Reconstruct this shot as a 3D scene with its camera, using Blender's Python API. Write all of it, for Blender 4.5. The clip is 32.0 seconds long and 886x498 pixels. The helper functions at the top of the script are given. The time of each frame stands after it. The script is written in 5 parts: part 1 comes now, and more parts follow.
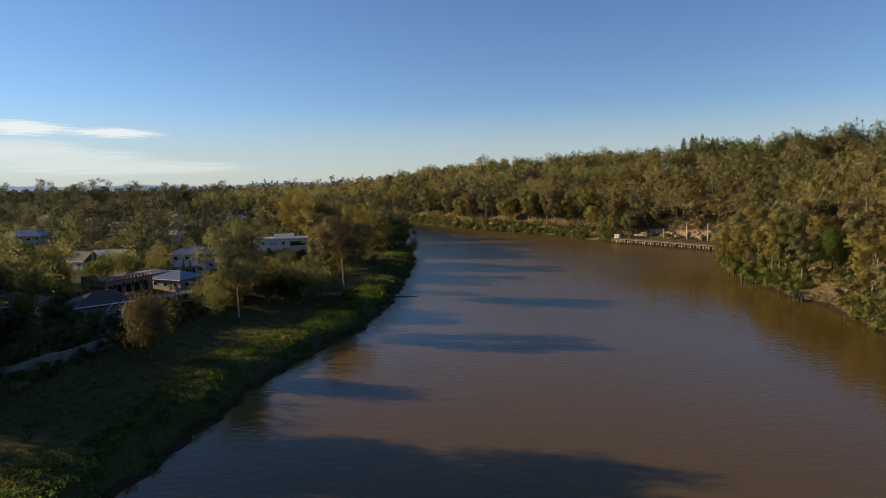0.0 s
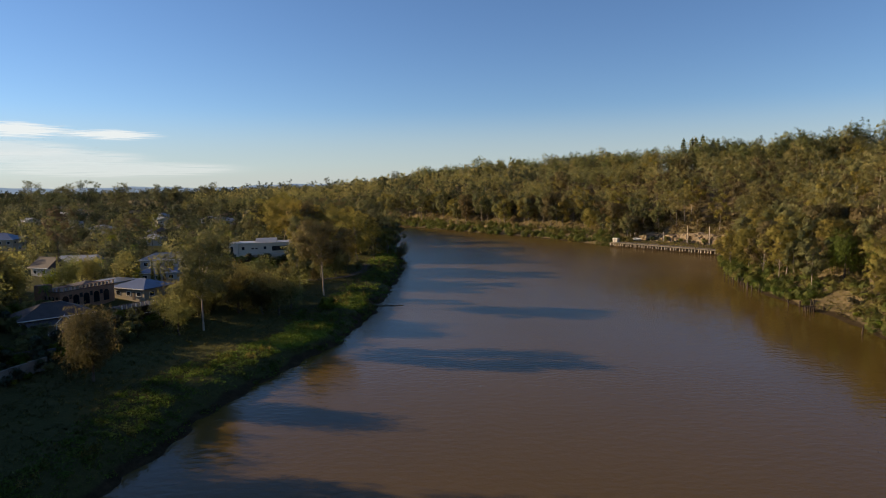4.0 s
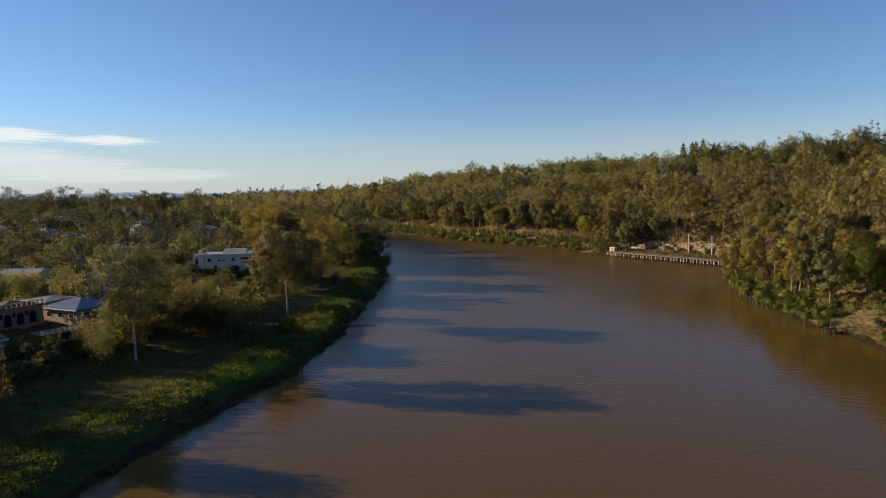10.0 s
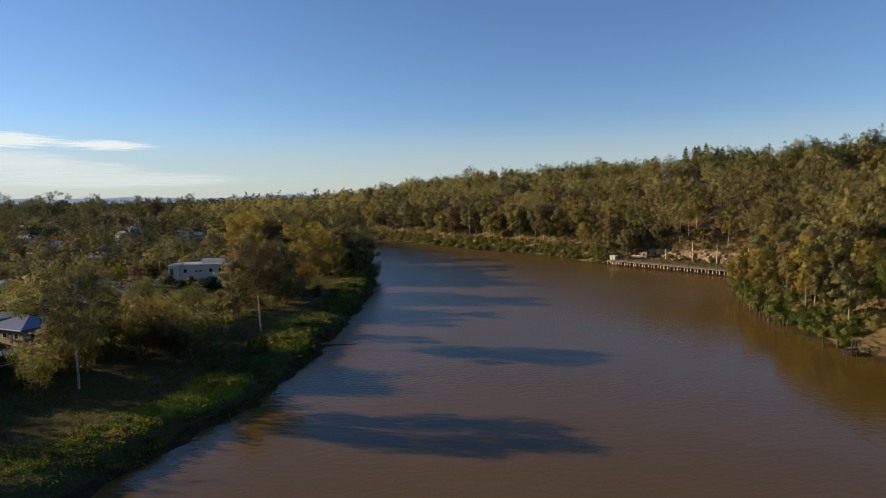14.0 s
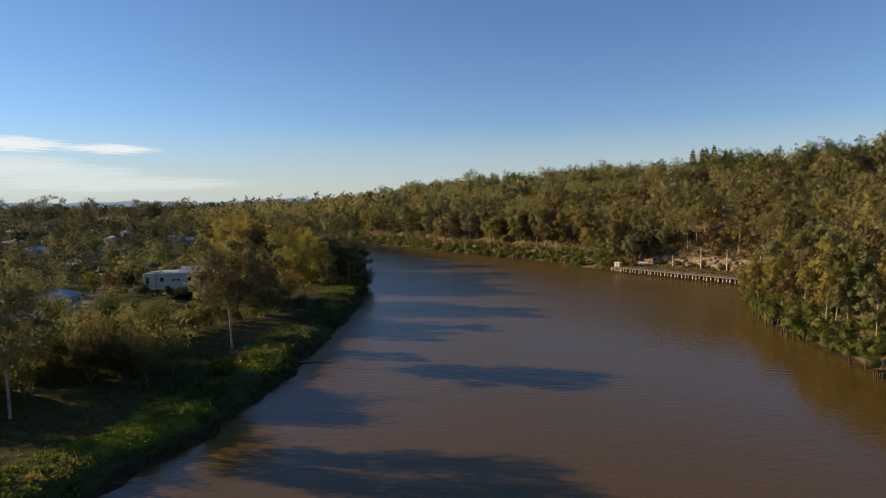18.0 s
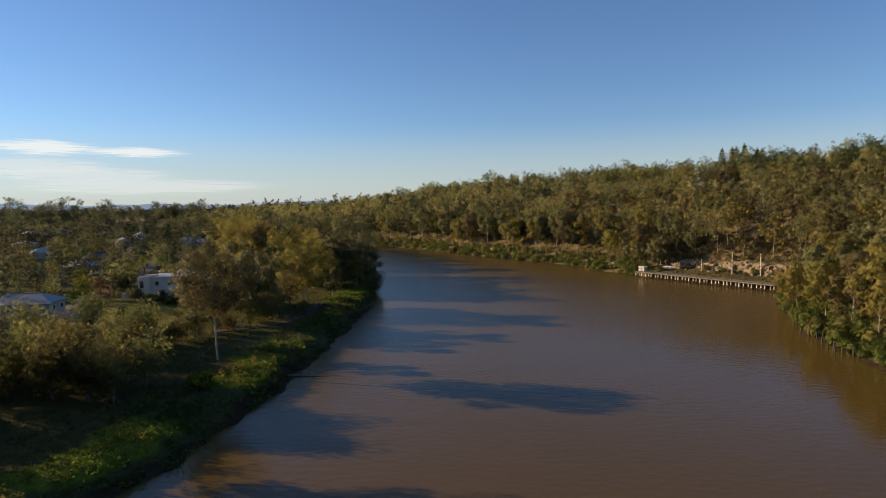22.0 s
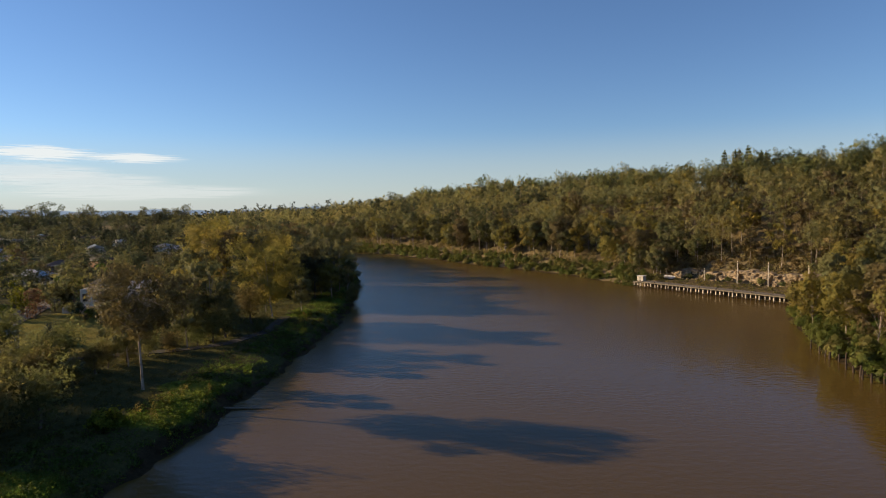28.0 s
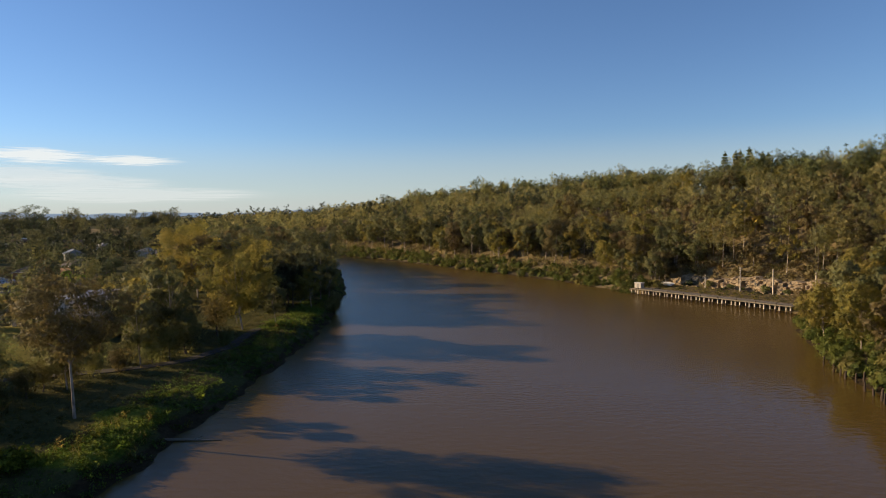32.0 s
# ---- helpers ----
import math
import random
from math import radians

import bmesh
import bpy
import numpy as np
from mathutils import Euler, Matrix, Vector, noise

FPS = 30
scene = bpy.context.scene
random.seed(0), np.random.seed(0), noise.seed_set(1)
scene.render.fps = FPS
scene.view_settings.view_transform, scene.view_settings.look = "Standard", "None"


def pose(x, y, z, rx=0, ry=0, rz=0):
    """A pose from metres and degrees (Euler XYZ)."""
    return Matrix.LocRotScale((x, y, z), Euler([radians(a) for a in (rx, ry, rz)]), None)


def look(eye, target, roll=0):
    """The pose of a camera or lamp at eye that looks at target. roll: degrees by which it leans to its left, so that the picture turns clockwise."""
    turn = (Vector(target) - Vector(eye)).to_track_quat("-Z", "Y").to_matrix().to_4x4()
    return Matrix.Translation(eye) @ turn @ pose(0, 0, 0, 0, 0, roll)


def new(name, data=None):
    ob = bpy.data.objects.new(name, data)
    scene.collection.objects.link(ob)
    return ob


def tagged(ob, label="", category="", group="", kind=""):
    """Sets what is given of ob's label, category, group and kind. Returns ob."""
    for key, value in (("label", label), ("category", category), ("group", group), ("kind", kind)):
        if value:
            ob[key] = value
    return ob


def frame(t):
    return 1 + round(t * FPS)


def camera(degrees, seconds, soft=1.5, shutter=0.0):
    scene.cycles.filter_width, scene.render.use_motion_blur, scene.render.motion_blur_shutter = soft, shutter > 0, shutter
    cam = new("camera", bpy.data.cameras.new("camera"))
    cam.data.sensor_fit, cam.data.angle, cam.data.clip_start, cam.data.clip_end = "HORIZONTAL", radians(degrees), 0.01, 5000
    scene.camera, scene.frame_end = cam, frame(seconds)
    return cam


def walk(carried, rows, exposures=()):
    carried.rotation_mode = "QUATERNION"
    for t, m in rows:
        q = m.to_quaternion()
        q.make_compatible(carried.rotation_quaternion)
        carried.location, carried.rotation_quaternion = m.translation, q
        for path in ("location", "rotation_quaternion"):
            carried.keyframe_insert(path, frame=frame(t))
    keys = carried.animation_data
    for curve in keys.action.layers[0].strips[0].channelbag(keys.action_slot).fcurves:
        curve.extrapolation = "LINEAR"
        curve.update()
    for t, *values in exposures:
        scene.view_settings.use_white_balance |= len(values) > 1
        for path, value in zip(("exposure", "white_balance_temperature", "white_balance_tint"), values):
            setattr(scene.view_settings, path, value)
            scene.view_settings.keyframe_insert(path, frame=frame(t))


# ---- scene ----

# Camera: a drone that flies up the river at about 35 m. Seconds, x, y, z, yaw, pitch.
cam = camera(71.3, 32.0, soft=1.0)
ROLL = -1.01
FLIGHT = [
    (0, 0.00, 0.00, 35.00, 0.00, -6.16),
    (1, 0.77, 2.94, 34.95, 0.00, -6.13),
    (2, 1.69, 5.89, 34.90, -0.06, -6.10),
    (3, 2.57, 8.91, 34.85, -0.04, -6.05),
    (3.5, 3.04, 10.41, 34.82, -0.07, -6.01),
    (5.5, 4.94, 16.34, 34.89, -0.34, -5.92),
    (6, 5.37, 17.86, 34.94, -0.39, -5.87),
    (7, 6.17, 20.88, 35.02, -0.39, -5.78),
    (8, 7.04, 23.87, 35.02, -0.30, -5.68),
    (9, 7.99, 26.88, 34.95, -0.25, -5.55),
    (10, 8.94, 29.95, 34.96, -0.33, -5.46),
    (11, 9.82, 33.17, 35.18, -0.39, -5.37),
    (12, 10.72, 36.34, 35.39, -0.41, -5.28),
    (13, 11.69, 39.41, 35.49, -0.38, -5.15),
    (14, 12.58, 42.47, 35.49, -0.27, -5.02),
    (14.5, 13.03, 44.00, 35.48, -0.18, -4.98),
    (16.5, 15.14, 50.18, 35.47, -0.00, -4.80),
    (17, 15.61, 51.81, 35.49, 0.02, -4.76),
    (17.5, 16.06, 53.44, 35.51, 0.01, -4.73),
    (18, 16.47, 55.09, 35.51, 0.17, -4.67),
    (18.5, 16.85, 56.74, 35.46, 0.48, -4.64),
    (19, 17.21, 58.38, 35.37, 1.22, -4.58),
    (19.5, 17.58, 60.03, 35.25, 1.75, -4.55),
    (20, 17.97, 61.68, 35.10, 2.01, -4.50),
    (20.5, 18.37, 63.32, 34.94, 2.08, -4.48),
    (21, 18.80, 64.95, 34.77, 2.14, -4.45),
    (22, 19.74, 68.15, 34.47, 2.19, -4.38),
    (23, 20.65, 71.28, 34.20, 2.19, -4.31),
    (24, 21.59, 74.35, 34.04, 2.18, -4.23),
    (25, 22.55, 77.38, 33.91, 2.16, -4.13),
    (25.5, 23.01, 78.88, 33.85, 2.16, -4.08),
    (27.5, 24.82, 84.83, 33.80, 2.19, -3.90),
    (28, 25.34, 86.33, 33.81, 2.16, -3.83),
    (29, 26.41, 89.33, 33.85, 2.05, -3.76),
    (30, 27.38, 92.34, 33.96, 2.05, -3.69),
    (31, 28.25, 95.42, 34.02, 2.06, -3.64),
    (32, 29.14, 98.69, 34.10, 2.03, -3.59),
]
PATH = []
for t, x, y, z, yaw, pitch in FLIGHT:
    a, b = radians(yaw), radians(pitch)
    ahead = Vector((-math.sin(a) * math.cos(b), math.cos(a) * math.cos(b), math.sin(b)))
    PATH.append((t, look((x, y, z), Vector((x, y, z)) + ahead, ROLL)))
walk(cam, PATH, [(0, 0.53, 6550, 17), (32, 0.53, 6550, 17)])

# ---- light: low morning sun from ahead on the left, clear sky ----
SUN_ELEVATION = radians(17)
TO_SUN = Vector((-0.974 * math.cos(SUN_ELEVATION), 0.225 * math.cos(SUN_ELEVATION), math.sin(SUN_ELEVATION)))
world = bpy.data.worlds.new("sky")
scene.world = world
world.use_nodes = True
wn = world.node_tree
sky = wn.nodes.new("ShaderNodeTexSky")
sky.sky_type = "NISHITA"
sky.sun_disc = False
sky.sun_elevation = SUN_ELEVATION
sky.sun_rotation = math.atan2(TO_SUN.x, TO_SUN.y)
sky.altitude, sky.air_density, sky.dust_density, sky.ozone_density = 50, 0.95, 0.0, 5.0
wn.nodes["Background"].inputs["Strength"].default_value = 0.089
wn.links.new(sky.outputs[0], wn.nodes["Background"].inputs["Color"])
sun = new("sun", bpy.data.lights.new("sun", "SUN"))
sun.data.energy, sun.data.angle, sun.data.color = 5.0, radians(0.53), (1.0, 0.76, 0.43)
sun.rotation_euler = TO_SUN.to_track_quat("Z", "Y").to_euler()


# ---- materials ----
class Mat:
    """A node material built line by line."""

    def __init__(self, name, rough=0.8, metal=0.0):
        self.m = bpy.data.materials.new(name)
        self.m.use_nodes = True
        self.t = self.m.node_tree
        self.b = self.t.nodes["Principled BSDF"]
        self.b.inputs["Roughness"].default_value = rough
        self.b.inputs["Metallic"].default_value = metal

    def node(self, kind, **sets):
        n = self.t.nodes.new("ShaderNode" + kind)
        for k, v in sets.items():
            if k in n.inputs:
                n.inputs[k].default_value = v
        return n

    def link(self, a, b):
        self.t.links.new(a, b)

    def coords(self):
        return self.node("TexCoord").outputs["Object"]

    def noise(self, scale, detail=4.0, rough=0.6, where=None, stretch=None):
        n = self.node("TexNoise", Scale=scale, Detail=detail, Roughness=rough)
        src = where or self.coords()
        if stretch:
            mp = self.node("Mapping", Scale=stretch)
            self.link(src, mp.inputs["Vector"])
            src = mp.outputs[0]
        self.link(src, n.inputs["Vector"])
        return n.outputs["Fac"]

    def ramp(self, fac, stops):
        r = self.node("ValToRGB")
        e = r.color_ramp.elements
        while len(e) < len(stops):
            e.new(0.5)
        for el, (p, c) in zip(e, stops):
            el.position, el.color = p, (*c, 1)
        self.link(fac, r.inputs[0])
        return r.outputs[0]

    def mix(self, fac, a, b, mode="MIX"):
        n = self.t.nodes.new("ShaderNodeMixRGB")
        n.blend_type = mode
        for i, v in enumerate((fac, a, b)):
            if isinstance(v, (int, float)):
                n.inputs[i].default_value = v
            elif isinstance(v, tuple):
                n.inputs[i].default_value = (*v, 1)
            else:
                self.link(v, n.inputs[i])
        return n.outputs[0]

    def color(self, c):
        if isinstance(c, tuple):
            self.b.inputs["Base Color"].default_value = (*c, 1)
        else:
            self.link(c, self.b.inputs["Base Color"])
        return self

    def bump(self, height, strength=0.5, dist=0.05):
        n = self.node("Bump", Strength=strength, Distance=dist)
        self.link(height, n.inputs["Height"])
        self.link(n.outputs[0], self.b.inputs["Normal"])
        return self


def plain(name, c, rough=0.7, metal=0.0, vary=0.25, scale=1.2, bump=0.15):
    """Paint, render, timber and the like: one colour with stains at two scales and a fine relief."""
    m = Mat(name, rough, metal)
    dark = tuple(v * (1 - vary) for v in c)
    lite = tuple(min(1, v * (1 + 0.5 * vary)) for v in c)
    big = m.ramp(m.noise(scale * 0.35, 5), [(0.3, dark), (0.7, lite)])
    fine = m.noise(scale * 6, 4)
    m.color(m.mix(0.35, big, m.ramp(fine, [(0.3, dark), (0.7, lite)])))
    return m.bump(fine, bump, 0.02).m


def foliage(name, stops, trans=0.5, spread=0.25, gaps=0.53, grain=4.5):
    """Leaves: hue by tree (the hue attribute or the object's own chance) and by leaf; light comes through them."""
    m = Mat(name, 0.55)
    at = m.node("Attribute")
    at.attribute_name = "hue"
    info = m.node("ObjectInfo")
    add = m.node("Math")
    add.operation = "ADD"
    m.link(at.outputs["Fac"], add.inputs[0])
    m.link(info.outputs["Random"], add.inputs[1])
    fr = m.node("Math")
    fr.operation = "FRACT"
    m.link(add.outputs[0], fr.inputs[0])
    tree = m.ramp(fr.outputs[0], stops)
    leaf = m.node("NewGeometry").outputs["Random Per Island"]
    shade = m.ramp(leaf, [(0.0, (1 - spread,) * 3), (0.75, (1.0,) * 3), (1.0, (1.09, 1.07, 1.03))])
    c = m.mix(1.0, tree, shade, "MULTIPLY")
    patch = m.ramp(m.noise(0.35, 3), [(0.35, (0.75, 0.8, 0.75)), (0.65, (1.2, 1.12, 0.95))])
    c = m.mix(1.0, c, patch, "MULTIPLY")
    m.color(c)
    m.b.inputs["Specular IOR Level"].default_value = 0.08
    tr = m.node("BsdfTranslucent")
    face = m.node("Attribute")
    face.attribute_name = "spray"
    world_way = m.node("VectorTransform")
    world_way.vector_type, world_way.convert_from, world_way.convert_to = "NORMAL", "OBJECT", "WORLD"
    m.link(face.outputs["Vector"], world_way.inputs[0])
    for shader in (m.b, tr):
        m.link(world_way.outputs[0], shader.inputs["Normal"])
    m.link(m.mix(1.0, c, (1.5, 1.45, 1.2), "MULTIPLY"), tr.inputs["Color"])
    ms = m.node("MixShader", Fac=trans)
    m.link(m.b.outputs[0], ms.inputs[1])
    m.link(tr.outputs[0], ms.inputs[2])
    # a spray is part leaf, part gap
    air = m.node("BsdfTransparent")
    open_ = m.ramp(m.noise(grain, 2, 0.6), [(gaps - 0.03, (0, 0, 0)), (gaps + 0.03, (1, 1, 1))])
    spray = m.node("MixShader")
    m.link(open_, spray.inputs[0])
    m.link(ms.outputs[0], spray.inputs[1])
    m.link(air.outputs[0], spray.inputs[2])
    m.link(spray.outputs[0], m.t.nodes["Material Output"].inputs["Surface"])
    return m.m


GUM = foliage("gum_leaves", [(0.0, (0.275, 0.294, 0.160)), (0.25, (0.341, 0.344, 0.178)), (0.5, (0.385, 0.363, 0.184)), (0.75, (0.319, 0.328, 0.175)), (1.0, (0.385, 0.349, 0.181))], trans=0.55, spread=0.07, gaps=0.48, grain=9.0)
SCRUB = foliage("dry_scrub_leaves", [(0.0, (0.224, 0.224, 0.120)), (0.5, (0.322, 0.284, 0.158)), (1.0, (0.269, 0.247, 0.143))], spread=0.09, gaps=0.52, grain=9.0)
OLIVE = foliage("olive_gum_leaves", [(0.0, (0.168, 0.187, 0.095)), (0.5, (0.210, 0.218, 0.109)), (1.0, (0.190, 0.203, 0.104))], trans=0.36, spread=0.10, gaps=0.52, grain=9.9)
GOLD = foliage("golden_gum_leaves", [(0.0, (0.308, 0.295, 0.097)), (1.0, (0.356, 0.304, 0.101))], trans=0.55, spread=0.08, gaps=0.52, grain=9.9)
RUST = foliage("rusty_gum_leaves", [(0.0, (0.176, 0.155, 0.085)), (0.5, (0.201, 0.160, 0.091)), (1.0, (0.180, 0.158, 0.084))], trans=0.40, spread=0.06, gaps=0.52, grain=9.9)
DARK = foliage("dark_leaves", [(0.0, (0.185, 0.222, 0.107)), (0.5, (0.247, 0.267, 0.122)), (1.0, (0.313, 0.297, 0.133))], trans=0.55, spread=0.08, gaps=0.49, grain=9.9)
BRONZE = foliage("bronze_leaves", [(0.0, (0.174, 0.144, 0.077)), (0.5, (0.194, 0.179, 0.086)), (1.0, (0.159, 0.163, 0.080))], trans=0.55, spread=0.08, gaps=0.49, grain=9.9)
# dark and cool: distance haze and backlit shade are painted into these leaves
WOODS = foliage("hazed_distant_leaves", [(0.0, (0.039, 0.055, 0.041)), (1.0, (0.064, 0.078, 0.051))], trans=0.3, grain=1.2)
LUSH = foliage("lush_leaves", [(0.0, (0.109, 0.178, 0.029)), (0.6, (0.155, 0.224, 0.032)), (1.0, (0.218, 0.247, 0.039))], gaps=0.5, spread=0.15)
LIME = foliage("yellow_green_leaves", [(0.0, (0.165, 0.185, 0.026)), (1.0, (0.21, 0.21, 0.032))], gaps=0.5, spread=0.15)
REED = foliage("dry_reeds", [(0.0, (0.156, 0.180, 0.046)), (0.5, (0.228, 0.218, 0.072)), (1.0, (0.318, 0.270, 0.110))])
SHORE = foliage("shore_leaves", [(0.0, (0.099, 0.188, 0.040)), (0.3, (0.138, 0.232, 0.049)), (0.55, (0.183, 0.258, 0.060)), (0.75, (0.109, 0.176, 0.045)), (1.0, (0.193, 0.249, 0.074))], spread=0.1, gaps=0.54, grain=8.0)
MANGLE = foliage("mangrove_leaves", [(0.0, (0.151, 0.228, 0.058)), (0.5, (0.201, 0.269, 0.068)), (1.0, (0.251, 0.276, 0.083))], trans=0.5, gaps=0.54, grain=11.7)
BANKSIDE = foliage("bankside_leaves", [(0.0, (0.124, 0.169, 0.050)), (0.4, (0.182, 0.213, 0.067)), (0.7, (0.143, 0.170, 0.060)), (1.0, (0.280, 0.256, 0.102))], gaps=0.54, grain=6.0)
# dusky grove gums; on far trees this cool tone also paints in haze
DUSK = foliage("dusky_hazed_gum_leaves", [(0.0, (0.103, 0.128, 0.089)), (0.5, (0.134, 0.152, 0.103)), (1.0, (0.157, 0.165, 0.100))], trans=0.5, gaps=0.48, grain=5.4)
ROUGH = foliage("rough_grass_blades", [(0.0, (0.101, 0.114, 0.032)), (0.6, (0.140, 0.141, 0.045)), (1.0, (0.200, 0.172, 0.061))], trans=0.3)
UMBER = foliage("brown_needle_leaves", [(0.0, (0.158, 0.147, 0.084)), (1.0, (0.195, 0.168, 0.092))], trans=0.4, spread=0.08, gaps=0.52, grain=10.8)
MAUVE = foliage("purple_leaves", [(0.0, (0.12, 0.075, 0.060)), (1.0, (0.16, 0.095, 0.070))])
BRUSH = foliage("dry_brush", [(0.0, (0.156, 0.126, 0.062)), (0.6, (0.216, 0.168, 0.082)), (1.0, (0.168, 0.168, 0.062))])
MIXED = foliage("mixed_leaves", [(0.0, (0.057, 0.079, 0.058)), (0.25, (0.080, 0.104, 0.066)), (0.45, (0.104, 0.123, 0.072)), (0.62, (0.065, 0.087, 0.059)), (0.78, (0.112, 0.106, 0.075)), (0.92, (0.154, 0.169, 0.062)), (1.0, (0.112, 0.089, 0.076))], trans=0.3, spread=0.07, gaps=0.52, grain=9.9)


def bark_material(name, a, b):
    m = Mat(name, 0.85)
    n = m.noise(1.5, 5, 0.65, stretch=(1.0, 1.0, 0.35))
    m.color(m.ramp(n, [(0.35, a), (0.65, b)]))
    return m.bump(m.noise(9, 4), 0.5, 0.04).m


PALE_BARK = bark_material("pale_gum_bark", (0.20, 0.16, 0.12), (0.50, 0.43, 0.35))
BROWN_BARK = bark_material("brown_bark", (0.05, 0.038, 0.027), (0.13, 0.10, 0.074))

soil = Mat("bank_ground", 0.95)
soil.b.inputs["Specular IOR Level"].default_value = 0.05


def cover(name):
    at = soil.node("Attribute")
    at.attribute_name = name
    ragged = soil.mix(0.35, at.outputs["Fac"], soil.noise(0.5, 5, 0.65))
    return soil.ramp(ragged, [(0.42, (0, 0, 0)), (0.58, (1, 1, 1))])


fine = soil.noise(1.8, 6, 0.7)
broad = soil.noise(0.05, 6, 0.65)
turf = soil.ramp(broad, [(0.3, (0.056, 0.060, 0.022)), (0.5, (0.072, 0.075, 0.028)), (0.72, (0.096, 0.090, 0.036))])
# green lawn; on the bank its brightness also paints in patches of sun
lawn = soil.ramp(broad, [(0.3, (0.100, 0.150, 0.014)), (0.7, (0.165, 0.185, 0.028))])
duff = soil.ramp(soil.noise(0.09, 6, 0.6), [(0.3, (0.120, 0.100, 0.056)), (0.5, (0.190, 0.152, 0.086)), (0.72, (0.27, 0.21, 0.115))])
# real mud, darkened further to paint in the shade under the bank
silt_ = soil.ramp(soil.noise(0.5, 6, 0.6), [(0.3, (0.026, 0.020, 0.011)), (0.7, (0.070, 0.052, 0.030))])
grit = soil.ramp(soil.noise(0.35, 6, 0.65), [(0.3, (0.070, 0.066, 0.030)), (0.55, (0.15, 0.120, 0.066)), (0.75, (0.28, 0.215, 0.13))])
c = soil.mix(cover("lawn"), turf, lawn)
dry_lawn = soil.ramp(soil.noise(0.12, 6, 0.65), [(0.3, (0.150, 0.150, 0.028)), (0.7, (0.270, 0.225, 0.062))])
c = soil.mix(cover("hay"), c, dry_lawn)
c = soil.mix(cover("litter"), c, duff)
c = soil.mix(cover("sand"), c, grit)
c = soil.mix(cover("mud"), c, silt_)
soil.color(soil.mix(1.0, c, soil.ramp(fine, [(0.3, (0.6, 0.6, 0.58)), (0.7, (1.3, 1.25, 1.15))]), "MULTIPLY"))
GROUND = soil.bump(soil.noise(2.6, 6, 0.75), 1.0, 0.25).m

water = Mat("muddy_water", 0.1)
silt = water.ramp(water.noise(0.012, 5, 0.6), [(0.3, (0.089, 0.058, 0.013)), (0.7, (0.106, 0.068, 0.018))])
water.color(silt)
water.b.inputs["IOR"].default_value = 1.33
water.b.inputs["Specular IOR Level"].default_value = 0.36
water.b.inputs["Specular Tint"].default_value = (0.80, 0.58, 1.0, 1)
# wind ruffles the open reach, the lee of the banks lies calm
breeze = water.node("Attribute")
breeze.attribute_name = "ruffle"
gust = water.mix(0.25, breeze.outputs["Fac"], water.noise(0.03, 4, 0.6, stretch=(0.5, 1.0, 1.0)))
water.link(water.ramp(gust, [(0.1, (0.07,) * 3), (0.8, (0.26,) * 3)]), water.b.inputs["Roughness"])
chop = water.mix(0.4, water.noise(0.9, 3, 0.5, stretch=(0.6, 1.0, 1.0)), water.noise(0.16, 4, 0.55))
WATER = water.bump(chop, 0.34, 0.25).m

SANDSTONE = Mat("sandstone", 0.95)
st = SANDSTONE.ramp(SANDSTONE.noise(0.5, 6, 0.65, stretch=(1.0, 1.0, 2.2)), [(0.25, (0.10, 0.078, 0.050)), (0.42, (0.25, 0.190, 0.118)), (0.75, (0.37, 0.290, 0.180))])
SANDSTONE = SANDSTONE.color(st).bump(SANDSTONE.noise(2.2, 6, 0.7), 0.9, 0.15).m

TIMBER = plain("grey_wharf_timber", (0.20, 0.170, 0.122), 0.9, vary=0.45, scale=1.5, bump=0.5)
CONCRETE = plain("weathered_concrete", (0.26, 0.22, 0.17), 0.9, vary=0.4, scale=1.0, bump=0.3)
PILE = plain("pale_wharf_pile", (0.66, 0.58, 0.46), 0.9, vary=0.4, scale=1.2, bump=0.4)
OLD_PILE = plain("dark_old_pile", (0.062, 0.044, 0.032), 0.95, vary=0.5, scale=2.0, bump=0.6)
WHITE = plain("white_render", (0.43, 0.40, 0.34), 0.8, vary=0.15, scale=0.6)
VILLA = plain("pale_villa_render", (0.56, 0.485, 0.37), 0.8, vary=0.15, scale=0.6)
CREAM = plain("cream_render", (0.33, 0.28, 0.20), 0.8, vary=0.18, scale=0.6)
TIN_GREY = plain("grey_metal_roof", (0.24, 0.24, 0.235), 0.45, 0.3, vary=0.25, scale=0.5)
TIN_BLUE = plain("blue_grey_metal_roof", (0.13, 0.155, 0.22), 0.45, 0.3, vary=0.25, scale=0.5)
TIN_PALE = plain("pale_metal_roof", (0.40, 0.40, 0.39), 0.45, 0.2, vary=0.2, scale=0.5)
TILE_DARK = plain("dark_roof_tiles", (0.075, 0.060, 0.055), 0.8, vary=0.4, scale=2.0, bump=0.5)
TILE_RED = plain("red_brown_roof_tiles", (0.13, 0.075, 0.055), 0.8, vary=0.4, scale=2.0, bump=0.5)
BRICK = plain("brown_brick", (0.28, 0.155, 0.092), 0.9, vary=0.35, scale=3.0, bump=0.4)
DARK_WALL = plain("dark_stained_timber", (0.085, 0.060, 0.045), 0.85, vary=0.4, scale=1.5)
TRIM = plain("white_trim_paint", (0.74, 0.72, 0.68), 0.6, vary=0.12, scale=1.0)
GARDEN_WALL = plain("mossy_garden_wall", (0.22, 0.20, 0.165), 0.95, vary=0.55, scale=1.6, bump=0.6)
# path concrete is darkened to paint in the shade lying over it
PATHWAY = plain("shade_dark_concrete_path", (0.040, 0.036, 0.031), 0.9, vary=0.35, scale=0.9, bump=0.3)
ROADWAY = plain("grey_asphalt", (0.075, 0.070, 0.065), 0.9, vary=0.3, scale=0.8)
